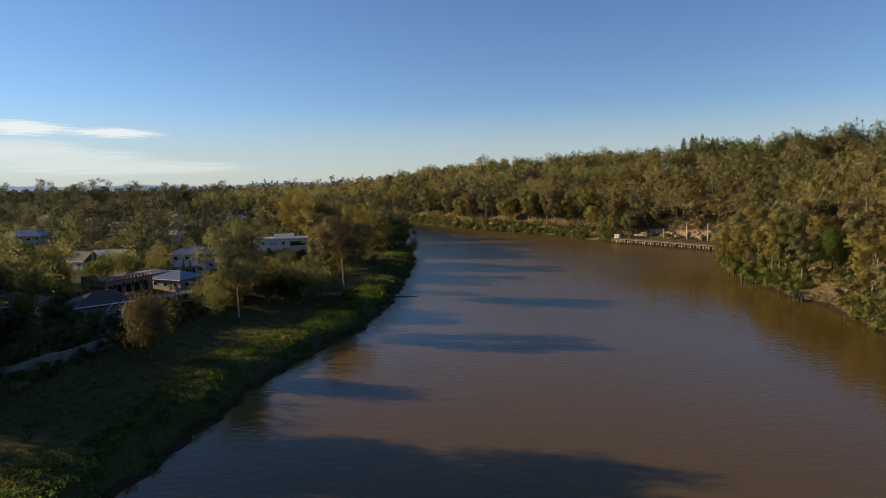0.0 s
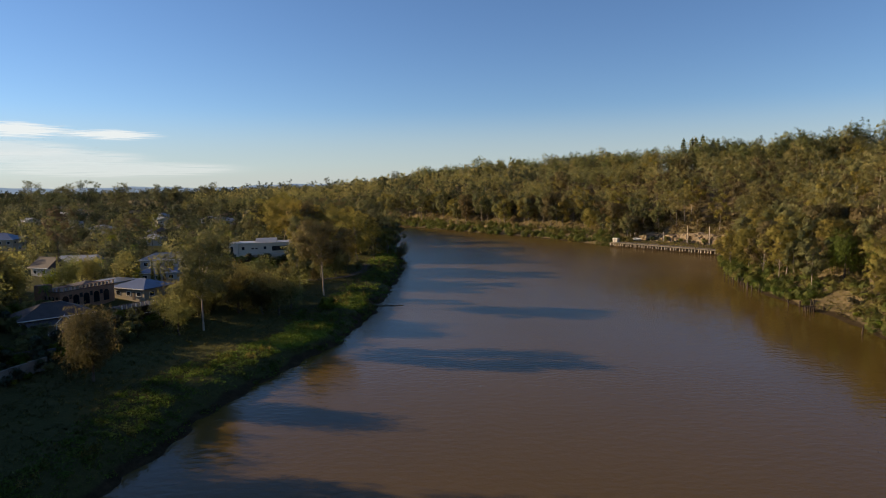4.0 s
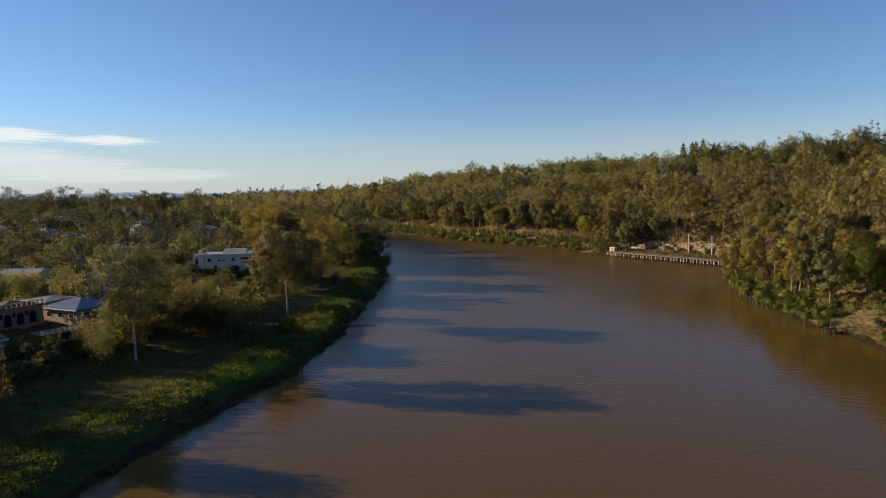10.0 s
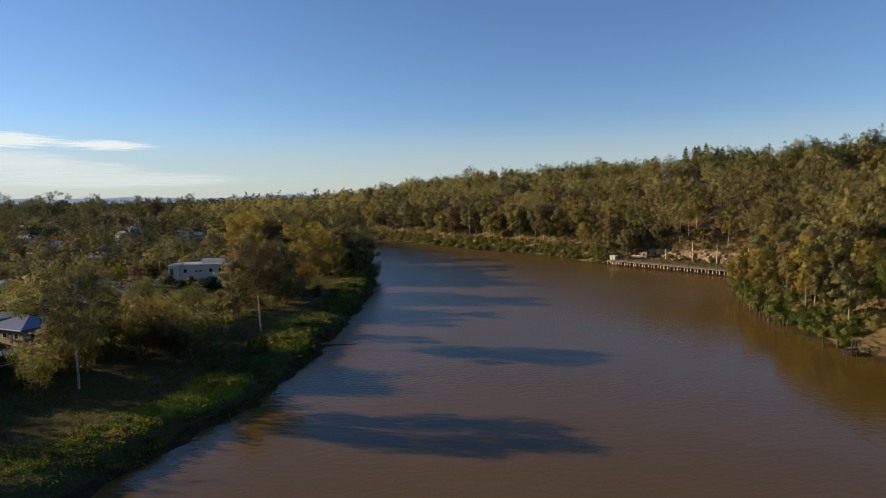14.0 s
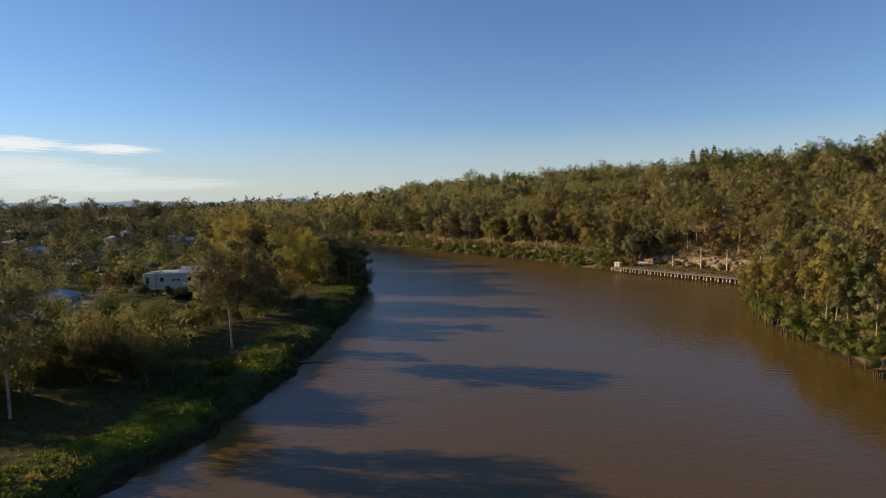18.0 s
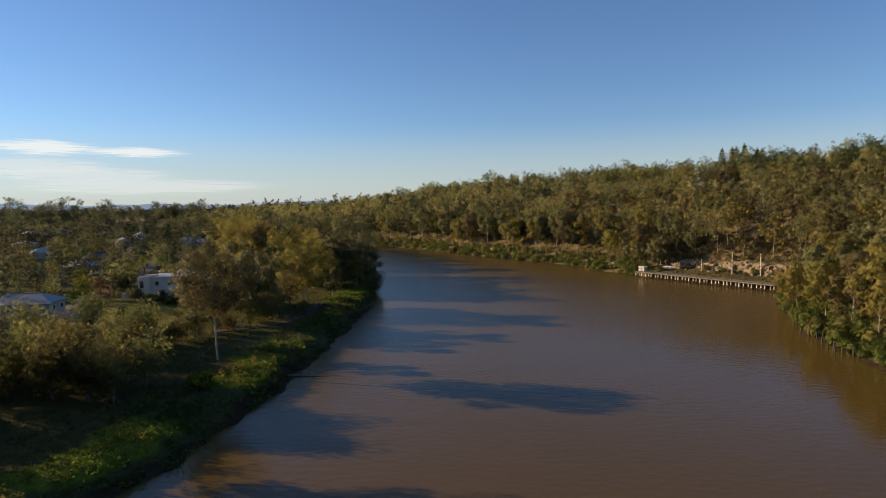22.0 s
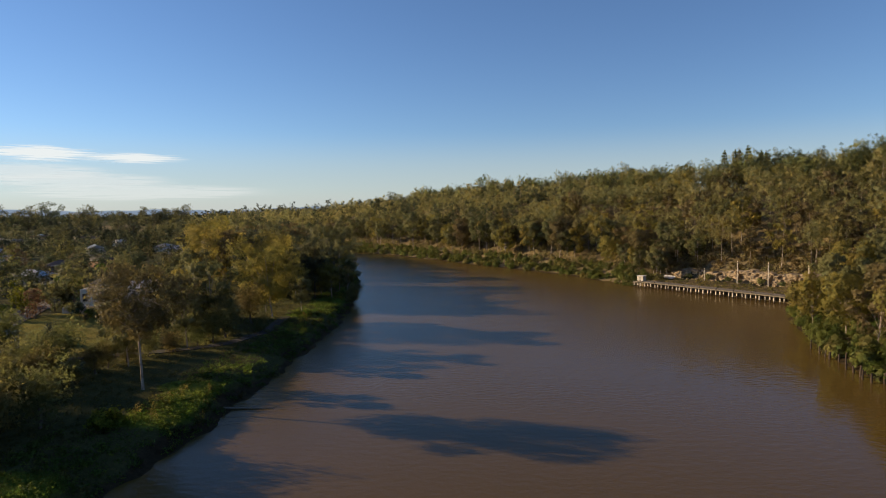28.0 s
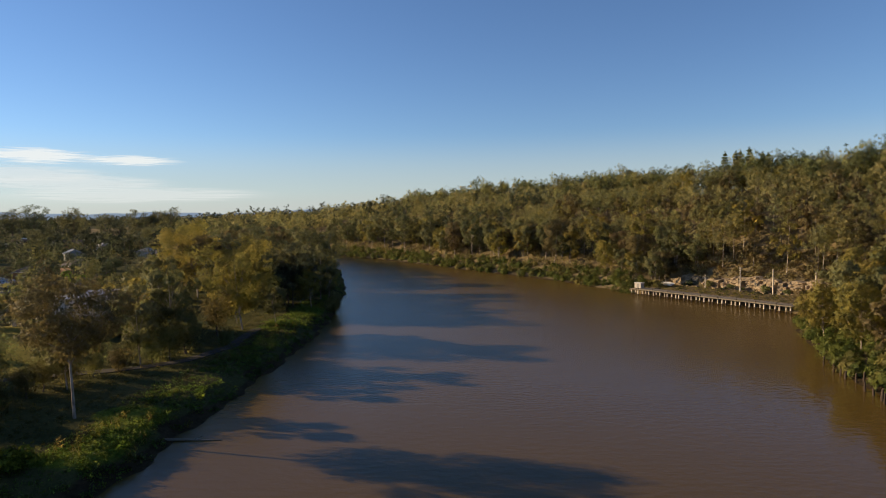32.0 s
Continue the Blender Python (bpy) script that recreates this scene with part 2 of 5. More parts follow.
GLASS = Mat("window_glass", 0.08).color((0.02, 0.025, 0.03)).m


# ---- the lie of the land ----
LEFT_Y = [-400, 0, 55, 68, 97, 120, 142, 172, 210, 261, 291, 362, 450, 510, 560, 620, 700, 850, 1400]
LEFT_X = [-190, -62, -42, -37, -34, -29.5, -21, -16, -14, -12.5, -14, -22.5, -43, -65, -90, -135, -220, -380, -950]
RIGHT_Y = [-400, 0, 110, 132, 151, 166, 190, 222, 248, 271, 292, 341, 385, 420, 450, 475, 500, 530, 556, 597, 680, 850, 1400]
RIGHT_X = [20, 72, 91, 96, 100.5, 101.5, 100.5, 104, 112, 120, 130, 93.5, 75, 51, 28, 13, -6, -27, -52, -86, -155, -320, -870]
ALONG = np.arange(-400, 1400, 2.0)


def smooth_line(ys, xs):
    v = np.interp(np.arange(-412, 1412, 2.0), ys, xs)
    return np.convolve(v, np.ones(7) / 7, "same")[6:-6]


EDGE_L, EDGE_R = smooth_line(LEFT_Y, LEFT_X), smooth_line(RIGHT_Y, RIGHT_X)
EDGE_L = EDGE_L + 0.75 * np.sin(ALONG * 0.29) * np.sin(ALONG * 0.071 + 1) + 0.45 * np.sin(ALONG * 0.77 + 2)
EDGE_R = EDGE_R + 0.5 * np.sin(ALONG * 0.43) * np.sin(ALONG * 0.09) * ((ALONG < 270) | (ALONG > 365))
COS_L, COS_R = (1 / np.hypot(1, np.gradient(e, 2.0)) for e in (EDGE_L, EDGE_R))


def left_of(x, y):
    """Metres inland from the left bank's waterline."""
    return (np.interp(y, ALONG, EDGE_L) - x) * np.interp(y, ALONG, COS_L)


def right_of(x, y):
    return (x - np.interp(y, ALONG, EDGE_R)) * np.interp(y, ALONG, COS_R)


def waves(x, y, size, seed=0):
    """Smooth uneven heights, about -1 to 1."""
    a, b = x / size + seed * 7.3, y / size + seed * 3.1
    return (np.sin(a * 1.7 + 1.3 * np.sin(b * 1.1)) + np.sin(b * 2.1 + 1.7 * np.sin(a * 0.8 + 2)) + np.sin(1.3 * a - 1.9 * b + np.sin(a + b))) / 3


RIDGE_Y = [-400, 100, 250, 330, 370, 400, 430, 455, 480, 515, 560, 600, 680, 760, 850, 1000, 1400]
RIDGE_Z = [40, 47, 48, 47, 41, 39, 43, 40, 35, 41, 40, 40, 35, 25, 14, 10, 10]


def ground_z(x, y):
    x, y = np.asarray(x, float), np.asarray(y, float)
    dl, dr = left_of(x, y), right_of(x, y)
    zl = np.interp(dl, [-25, -4, 0, 1.5, 3.8, 7, 25, 45, 62, 110, 260, 600, 1600, 4000], [-3, -0.7, 0, 0.6, 2.4, 2.9, 3.6, 5.2, 7.5, 8.5, 10.5, 15, 16, 16])
    zl = zl + np.clip(dl / 40, 0, 1) * 0.5 * waves(x, y, 22) + np.clip((dl - 150) / 300, 0, 1) * 4 * waves(x, y, 130, 1)
    top = np.interp(y, RIDGE_Y, RIDGE_Z)
    up = np.interp(dr, [8, 20, 60, 100, 125, 220, 420], [0.0, 0.10, 0.58, 0.93, 1.0, 0.92, 0.4])
    zr = np.interp(dr, [-25, -4, 0, 4, 9, 16], [-3, -0.7, 0, 0.9, 2.2, 3.0]) + up * (top - 3)
    yard = np.clip((y - 268) / 8, 0, 1) * np.clip((366 - y) / 12, 0, 1)
    bench = np.interp(dr, [-25, -2, 3, 8.5, 25.3, 27.6, 60, 100, 125, 220, 420], [-3, -1.6, -0.5, 2.15, 2.5, 7.2, 24, 38, 42, 40, 20])
    zr = zr * (1 - yard) + bench * yard
    zr = zr + np.clip((dr - 12) / 30, 0, 1) * 1.6 * waves(x, y, 30, 2) * (1 - yard * np.clip((40 - dr) / 20, 0, 1))
    zr = zr + 14 * np.exp(-((x + 150) ** 2 + (y - 1020) ** 2) / (2 * 130.0 ** 2))
    z = np.where(dl > -25, zl, np.where(dr > -25, zr, -3.0))
    return np.where((dl <= -25) & (dr <= -25), -3.0, z)


def gz(x, y):
    return float(ground_z(x, y))


def quad_mesh(name, verts, faces, mats, index=None, hue=None, smooth=False, spray=None):
    """A mesh from arrays of corners and of four-cornered faces."""
    me = bpy.data.meshes.new(name)
    verts, faces = np.asarray(verts, np.float32), np.asarray(faces, np.int32)
    me.vertices.add(len(verts))
    me.vertices.foreach_set("co", verts.ravel())
    me.loops.add(4 * len(faces))
    me.loops.foreach_set("vertex_index", faces.ravel())
    me.polygons.add(len(faces))
    me.polygons.foreach_set("loop_start", np.arange(0, 4 * len(faces), 4, dtype=np.int32))
    for m in mats:
        me.materials.append(m)
    if index is not None:
        me.polygons.foreach_set("material_index", np.asarray(index, np.int32))
    me.polygons.foreach_set("use_smooth", np.full(len(faces), smooth))
    if hue is not None:
        me.attributes.new("hue", "FLOAT", "POINT").data.foreach_set("value", np.asarray(hue, np.float32))
    if spray is not None:
        me.attributes.new("spray", "FLOAT_VECTOR", "POINT").data.foreach_set("vector", np.asarray(spray, np.float32).ravel())
    me.update(calc_edges=True)
    return me


def spaced(*runs):
    """Grid lines: runs of (start, end, step)."""
    out = [np.arange(a, b, s) for a, b, s in runs]
    return np.unique(np.concatenate(out + [[runs[-1][1]]]))


gx = spaced((-4800, -1200, 300), (-1200, -400, 60), (-400, -160, 12), (-160, 240, 2.0), (240, 420, 12), (420, 1200, 60), (1200, 4800, 300))
gy = spaced((-1200, -200, 100), (-200, 40, 20), (40, 420, 2.0), (420, 700, 6), (700, 1300, 30), (1300, 4900, 300))
mx, my = np.meshgrid(gx, gy)
mz = ground_z(mx, my)
nx, ny = len(gx), len(gy)
grid = np.arange(nx * ny).reshape(ny, nx)
cells = np.stack([grid[:-1, :-1], grid[:-1, 1:], grid[1:, 1:], grid[1:, :-1]], -1).reshape(-1, 4)
vx, vy = mx.ravel(), my.ravel()
vl, vr = left_of(vx, vy), right_of(vx, vy)
wob = waves(vx, vy, 9, 4)


def within(v, lo, hi, soft=1.5):
    return np.clip((v - lo) / soft + 0.5, 0, 1) * np.clip((hi - v) / soft + 0.5, 0, 1)


covers = {
    "mud": np.maximum(within(vl, -30, 1.7 + 1.3 * wob, 1.5), within(vr, -30, 1.8 + wob, 2)) * (1 - within(vr, 9, 26) * within(vy, 285, 350)),
    "litter": within(vr, 1, 9999),
    "sand": np.maximum(within(vr, 2.5 + wob, 6 + 5 * wob) * within(vy, 156, 180, 8), within(vr, 7, 27) * within(vy, 280, 352, 4)),
    "hay": within(vx, -84, -55, 4) * within(vy, 209, 246, 4),
    # bands set on the bank's sunlit stretches, their brightness painted by the lawn colour
    "lawn": (within(vl, 3, 12 + 4 * wob, 3) * np.maximum.reduce([within(vy, a, b, 6) for a, b in ((134, 157), (172, 196), (285, 305))])),
}
ground = new("ground", quad_mesh("ground", np.stack([mx, my, mz], -1).reshape(-1, 3), cells, [GROUND], smooth=True))
for cover_name, amount in covers.items():
    ground.data.attributes.new(cover_name, "FLOAT", "POINT").data.foreach_set("value", amount.astype(np.float32))
tagged(ground, "river banks of grass, mud and dry forest floor", "ground", kind="structure")
rx, ry = spaced((-1500, -200, 100), (-200, 200, 8), (200, 900, 100)), spaced((-1200, -100, 100), (-100, 700, 8), (700, 1500, 100))
wx, wy = (g.ravel() for g in np.meshgrid(rx, ry))
cells_w = np.arange(len(wx)).reshape(len(ry), len(rx))
river = new("water", quad_mesh("water", np.stack([wx, wy, 0 * wx], -1), np.stack([cells_w[:-1, :-1], cells_w[:-1, 1:], cells_w[1:, 1:], cells_w[1:, :-1]], -1).reshape(-1, 4), [WATER]))
lee = np.maximum(np.clip(1.2 + left_of(wx, wy) / 45, 0, 1) * np.clip((190 - wy) / 60, 0, 1), np.clip(1.4 + right_of(wx, wy) / 60, 0, 1) * np.clip((265 - wy) / 60, 0, 1))
river.data.attributes.new("ruffle", "FLOAT", "POINT").data.foreach_set("value", (1 - lee).astype(np.float32))
tagged(river, "calm muddy brown river water", "river", kind="structure")


# ---- trees ----
def tube(path, radii, sides=6):
    """A tapered tube along a path, as corners and faces."""
    path, verts = [np.asarray(p, float) for p in path], []
    for i, p in enumerate(path):
        d = path[min(i + 1, len(path) - 1)] - path[max(i - 1, 0)]
        d = d / (np.linalg.norm(d) + 1e-9)
        u = np.cross(d, (0.3, 1, 0.1))
        u /= np.linalg.norm(u) + 1e-9
        w = np.cross(d, u)
        for k in range(sides):
            a = 2 * math.pi * k / sides
            verts.append(p + radii[i] * (math.cos(a) * u + math.sin(a) * w))
    faces = [(i * sides + k, i * sides + (k + 1) % sides, (i + 1) * sides + (k + 1) % sides, (i + 1) * sides + k) for i in range(len(path) - 1) for k in range(sides)]
    return np.array(verts), np.array(faces)


def join(pieces):
    vs, fs, n = [], [], 0
    for v, f in pieces:
        vs.append(v)
        fs.append(f + n)
        n += len(v)
    return np.concatenate(vs), np.concatenate(fs)


def leaves(rng, lobes, count, size, droop=0.3, shell=0.55, thin=0.45, unruly=0.7):
    """Sprays of leaves in and on uneven lobes (centre, radii): small bent four-cornered sprigs."""
    share = np.array([r[0] * r[1] + r[1] * r[2] for _, r in lobes])
    pick = rng.choice(len(lobes), count, p=share / share.sum())
    centre, radii = (np.array([np.asarray(lobe[i], float) for lobe in lobes])[pick] for i in (0, 1))
    out = rng.normal(size=(count, 3))
    out /= np.linalg.norm(out, axis=1)[:, None]
    far = shell + (1.08 - shell) * rng.random(count) ** 0.7
    lump = 1 + 0.22 * np.sin(5 * out[:, 0] + pick) * np.sin(4 * out[:, 1] + 2 * pick) + 0.15 * np.sin(7 * out[:, 2] + pick)
    place = centre + out * radii * (far * lump)[:, None]
    along = rng.normal(size=(count, 3)) + out * 0.5
    along[:, 2] -= droop * 2
    along /= np.linalg.norm(along, axis=1)[:, None]
    side = np.cross(along, rng.normal(size=(count, 3)) + out * 0.8)
    side /= np.linalg.norm(side, axis=1)[:, None] + 1e-9
    s = size * (0.6 + 0.8 * rng.random(count))[:, None]
    a = place - along * s * 0.5
    b = place + side * s * thin * 0.5
    c = place + along * s * 0.5
    d = place - side * s * thin * 0.5
    bend = np.cross(along, side) * s * 0.12
    v = np.stack([a, b + bend, c, d + bend], 1).reshape(-1, 3)
    # the way each spray faces: mostly outward from its lobe and from the crown, with some chance
    middle = np.mean([np.asarray(c, float) for c, _ in lobes], axis=0)
    away = (place - middle) / (np.linalg.norm(place - middle, axis=1)[:, None] + 1e-6)
    # leaves hang edge down, so they face every way round, and the corners of a spray differ
    face = np.repeat(out * 0.55 + away * 0.4, 4, axis=0) + rng.normal(size=(4 * count, 3)) * (unruly, unruly, unruly * 0.6) + (0, 0, 0.2)
    face /= np.linalg.norm(face, axis=1)[:, None] + 1e-9
    return v, np.arange(4 * count).reshape(-1, 4), face


def bulk(rng, lobes, scale=0.76, count=30):
    """The leafy body of each lobe: overlapping clumps of leaves lying along its uneven outside."""
    centre, radii = (np.repeat(np.array([np.asarray(lobe[i], float) for lobe in lobes]), count, axis=0) for i in (0, 1))
    n = len(centre)
    out = rng.normal(size=(n, 3)) + (0, 0, 0.15)
    out /= np.linalg.norm(out, axis=1)[:, None]
    tag = np.repeat(np.arange(len(lobes)), count)
    lump = 1 + 0.16 * np.sin(5 * out[:, 0] + tag) * np.sin(4 * out[:, 1] + 2 * tag) + 0.12 * np.sin(7 * out[:, 2] + tag)
    place = centre + out * radii * (scale * lump * (0.86 + 0.3 * rng.random(n)))[:, None]
    along = np.cross(out, rng.normal(size=(n, 3)))
    along /= np.linalg.norm(along, axis=1)[:, None] + 1e-9
    across = np.cross(out, along)
    tilt = out * rng.normal(size=n)[:, None] * 0.35
    s = (radii.mean(axis=1) * scale * math.sqrt(30.0 / count) * (0.7 + 0.6 * rng.random(n)))[:, None]
    w = 0.7 + 0.4 * rng.random(n)[:, None]
    tip = out * s * 0.14
    v = np.stack([place - (along + tilt) * s * 0.5 - tip, place + across * s * 0.5 * w, place + (along + tilt) * s * 0.5 - tip, place - across * s * 0.5 * w], 1).reshape(-1, 3)
    face = np.repeat(out, 4, axis=0) * 0.8 + rng.normal(size=(4 * n, 3)) * 0.35 + (0, 0, 0.25)
    face /= np.linalg.norm(face, axis=1)[:, None]
    return v, np.arange(4 * n).reshape(-1, 4), face


def crown(rng, lobes, count, size, droop=0.3, shell=0.55, thin=0.6, body=0.72, sides=6, rings=5, unruly=0.7):
    """Leafy bodies with sprays of leaves all over and beyond them."""
    a = leaves(rng, lobes, count, size, droop, max(shell, body * 0.85), thin, unruly)
    if not body:
        return a
    b = bulk(rng, lobes, body, sides * rings)
    return (*join([a[:2], b[:2]]), np.concatenate([a[2], b[2]]))


def gum_form(rng, h, spread, bare=0.35, lobes=9, limbs=True, stout=0.0095, low=0.22, rise=0.75):
    """Trunk and limbs of a tall open tree, and the lobes of its crown."""
    lean = rng.normal(size=2) * 0.035 * h
    fork = h * (bare + 0.08)
    r = stout * h
    pts = [(0, 0, -0.6), (lean[0] * 0.2, lean[1] * 0.2, fork * 0.5), (lean[0] * 0.5, lean[1] * 0.5, fork), (lean[0], lean[1], h * 0.8)]
    wood = [tube(pts, [r * 1.25, r * 0.95, r * 0.8, r * 0.25], 7)]
    crowns = []
    for i in range(lobes):
        a = 2.4 * i + rng.random() * 0.9
        k = (i + 0.5) / lobes
        z = h * (bare + 0.16 + (0.78 - bare) * k * (0.9 + 0.15 * rng.random()))
        out = spread * (0.35 + 0.65 * math.sin(math.pi * min(1, low + rise * k))) * (0.35 + 0.65 * rng.random())
        c = np.array((lean[0] * k + out * math.cos(a), lean[1] * k + out * math.sin(a), z))
        size = spread * (0.27 + 0.20 * rng.random())
        crowns.append((c, (size, size, size * (0.62 + 0.3 * rng.random()))))
        if limbs:
            s = np.array((lean[0] * 0.55, lean[1] * 0.55, fork * (0.9 + 0.6 * k)))
            q = s * 0.72 + c * 0.28 + (0, 0, 0.10 * max(1.0, c[2] - s[2]))
            wood.append(tube([s, q, c], [r * 0.42, r * 0.26, r * 0.06], 5))
    return join(wood), crowns


def bush_form(rng, h, spread, lobes=7, stem=0.25):
    wood = [tube([(0, 0, -0.4), (0.05 * h, 0, h * stem), (0, 0.03 * h, h * 0.7)], [0.03 * h, 0.022 * h, 0.006 * h], 6)]
    crowns = []
    for i in range(lobes):
        a = 2.4 * i + rng.random()
        out = spread * (0.1 + 0.5 * rng.random())
        z = h * (stem + 0.18 + (0.72 - stem) * rng.random())
        s = spread * (0.46 + 0.22 * rng.random())
        crowns.append((np.array((out * math.cos(a), out * math.sin(a), z)), (s, s, min(s, h * 0.3))))
    return join(wood), crowns


def tree_kind(name, wood, crown_, bark, leaf):
    return {"name": name, "wood": quad_mesh(name + "_trunk", *wood, [bark], smooth=True), "crown": quad_mesh(name + "_crown", *crown_[:2], [leaf], spray=crown_[2])}


def plant(kind, x, y, label, category="tree", group="", size=1.0, turn=None, sink=0.15, wood=True):
    """A tree as a thing: trunk and crown under an Empty at its base."""
    ob = new(kind["name"])
    ob.location = (x, y, gz(x, y) - sink)
    ob.rotation_euler = (0, 0, random.random() * 6.28 if turn is None else turn)
    ob.scale = (size, size, size)
    for part_name, key in (("trunk", "wood"), ("crown", "crown")):
        p = new(part_name, kind[key])
        p.parent = ob
    return tagged(ob, label, category, group)


R = np.random.default_rng(7)


def gum_kind(name, h, spread, count, size, leaf, bark=PALE_BARK, bare=0.35, lobes=10, thin=0.62, shell=0.4, unruly=0.6, dome=False):
    wood, lobes_ = gum_form(R, h, spread, bare, lobes, low=0.1 if dome else 0.22, rise=0.6 if dome else 0.75)
    return tree_kind(name, wood, crown(R, lobes_, count, size, 0.45, shell, thin, 0, unruly=unruly), bark, leaf)


def bush_kind(name, h, spread, count, size, leaf, bark=BROWN_BARK, lobes=8, stem=0.25, droop=0.2, dense=(8, 6)):
    wood, lobes_ = bush_form(R, h, spread, lobes, stem)
    return tree_kind(name, wood, crown(R, lobes_, count, size, droop, 0.5 if dense else 0.4, 0.6 if dense else 0.7, 0.74 if dense else 0, *(dense or (6, 5)), unruly=0.15), bark, leaf)


def forest(name, places, kinds, label, category="forest"):
    """Many trees past counting, joined: places of (x, y, size), kinds of (wood, crown, leaf slot)."""
    mats = [BROWN_BARK, PALE_BARK, GUM, MIXED, DARK, GOLD, RUST, WOODS, OLIVE, DUSK]
    vs, fs, ms, hs, ws, n = [], [], [], [], [], 0
    zs = ground_z([p[0] for p in places], [p[1] for p in places])
    for (x, y, s), z in zip(places, zs):
        k = kinds[int(R.integers(len(kinds)))]
        a, hue = R.random() * 6.28, R.random()
        spin = np.array([[math.cos(a), math.sin(a), 0], [-math.sin(a), math.cos(a), 0], [0, 0, 1]])
        grow = np.array((s, s, s * (0.9 + 0.25 * R.random())))
        for shape, slot in ((k[0], k[3]), (k[1], k[2])):
            v, f = shape[:2]
            vs.append((v * grow) @ spin + (x, y, z - 0.2))
            fs.append(f + n)
            ms.append(np.full(len(f), slot))
            hs.append(np.full(len(v), hue))
            ws.append(shape[2] @ spin if len(shape) > 2 else np.zeros((len(v), 3)))
            n += len(v)
    ob = new(name, quad_mesh(name, np.concatenate(vs), np.concatenate(fs), mats, np.concatenate(ms), np.concatenate(hs), spray=np.concatenate(ws)))
    return tagged(ob, label, category, kind="stuff")


def scatter(count, x0, x1, y0, y1, keep, gap):
    """Random places at least gap apart where keep(x, y) holds."""
    xs, ys = x0 + (x1 - x0) * R.random(count), y0 + (y1 - y0) * R.random(count)
    ok = keep(xs, ys)
    seen, out = set(), []
    for x, y in zip(xs[ok], ys[ok]):
        cell = (int(x // gap), int(y // gap))
        if cell not in seen:
            seen.add(cell)
            out.append((x, y))
    return out


# ---- buildings ----
def solid(name, verts, faces, material, parent=None, label=""):
    """One mesh object from corners and faces, under a thing."""
    me = bpy.data.meshes.new(name)
    me.from_pydata([tuple(v) for v in verts], [], [tuple(f) for f in faces])
    me.materials.append(material)
    me.update()
    ob = new(name, me)
    ob.parent = parent
    return tagged(ob, label)


def box_data(x0, x1, y0, y1, z0, z1):
    v = [(x, y, z) for z in (z0, z1) for x, y in ((x0, y0), (x1, y0), (x1, y1), (x0, y1))]
    return v, [(3, 2, 1, 0), (4, 5, 6, 7), (0, 1, 5, 4), (1, 2, 6, 5), (2, 3, 7, 6), (3, 0, 4, 7)]


def many(boxes):
    vs, fs = [], []
    for b in boxes:
        v, f = box_data(*b)
        fs += [tuple(i + len(vs) for i in face) for face in f]
        vs += v
    return vs, fs


def block(name, b, material, parent, label="", bevel=0.03):
    """A box with eased edges."""
    bm = bmesh.new()
    v, f = box_data(*b)
    pts = [bm.verts.new(p) for p in v]
    for face in f:
        bm.faces.new([pts[i] for i in face])
    bmesh.ops.bevel(bm, geom=bm.edges[:], offset=min(bevel, 0.3 * min(b[1] - b[0], b[3] - b[2], b[5] - b[4])), segments=1, affect="EDGES")
    me = bpy.data.meshes.new(name)
    bm.to_mesh(me)
    bm.free()
    me.materials.append(material)
    ob = new(name, me)
    ob.parent = parent
    return tagged(ob, label)


def thing(name, x, y, z, turn, label, category, group=""):
    ob = new(name)
    ob.location, ob.rotation_euler = (x, y, z), (0, 0, radians(turn))
    return tagged(ob, label, category, group)


def window(house, side, u, z, w, h, at, frame_mat=None):
    """A framed pane in a wall: side is one of the four faces, u runs along it, at is the wall's distance."""
    name = new("window")
    name.parent = house
    turn = {"front": 0, "right": 90, "back": 180, "left": -90}[side]
    m = Matrix.Rotation(radians(turn), 4, "Z")
    name.matrix_local = m @ Matrix.Translation((u, -at, z))
    t = 0.09
    solid("window_frame", *many([(-w / 2, w / 2, -0.06, 0.05, h / 2 - t, h / 2), (-w / 2, w / 2, -0.06, 0.05, -h / 2, -h / 2 + t), (-w / 2, -w / 2 + t, -0.06, 0.05, -h / 2 + t, h / 2 - t), (w / 2 - t, w / 2, -0.06, 0.05, -h / 2 + t, h / 2 - t)]), frame_mat or TRIM, name)
    solid("pane", *box_data(-w / 2 + t, w / 2 - t, -0.01, 0.03, -h / 2 + t, h / 2 - t), GLASS, name)


def roof_data(w, d, h, over, kind):
    """A hip or gable roof with eaves and a thickness of 0.18."""
    a, b = w / 2 + over, d / 2 + over
    r = max(0.02, a - b) if kind == "hip" else a
    along = [(-a, -b, 0), (a, -b, 0), (a, b, 0), (-a, b, 0)]
    top = [(-r, 0, h), (r, 0, h)]
    low = [(x, y, z - 0.18) for x, y, z in along]
    v = along + top + low
    f = [(0, 1, 5, 4), (2, 3, 4, 5), (1, 2, 5), (3, 0, 4), (6, 7, 1, 0), (7, 8, 2, 1), (8, 9, 3, 2), (9, 6, 0, 3), (9, 8, 7, 6)]
    return v, f


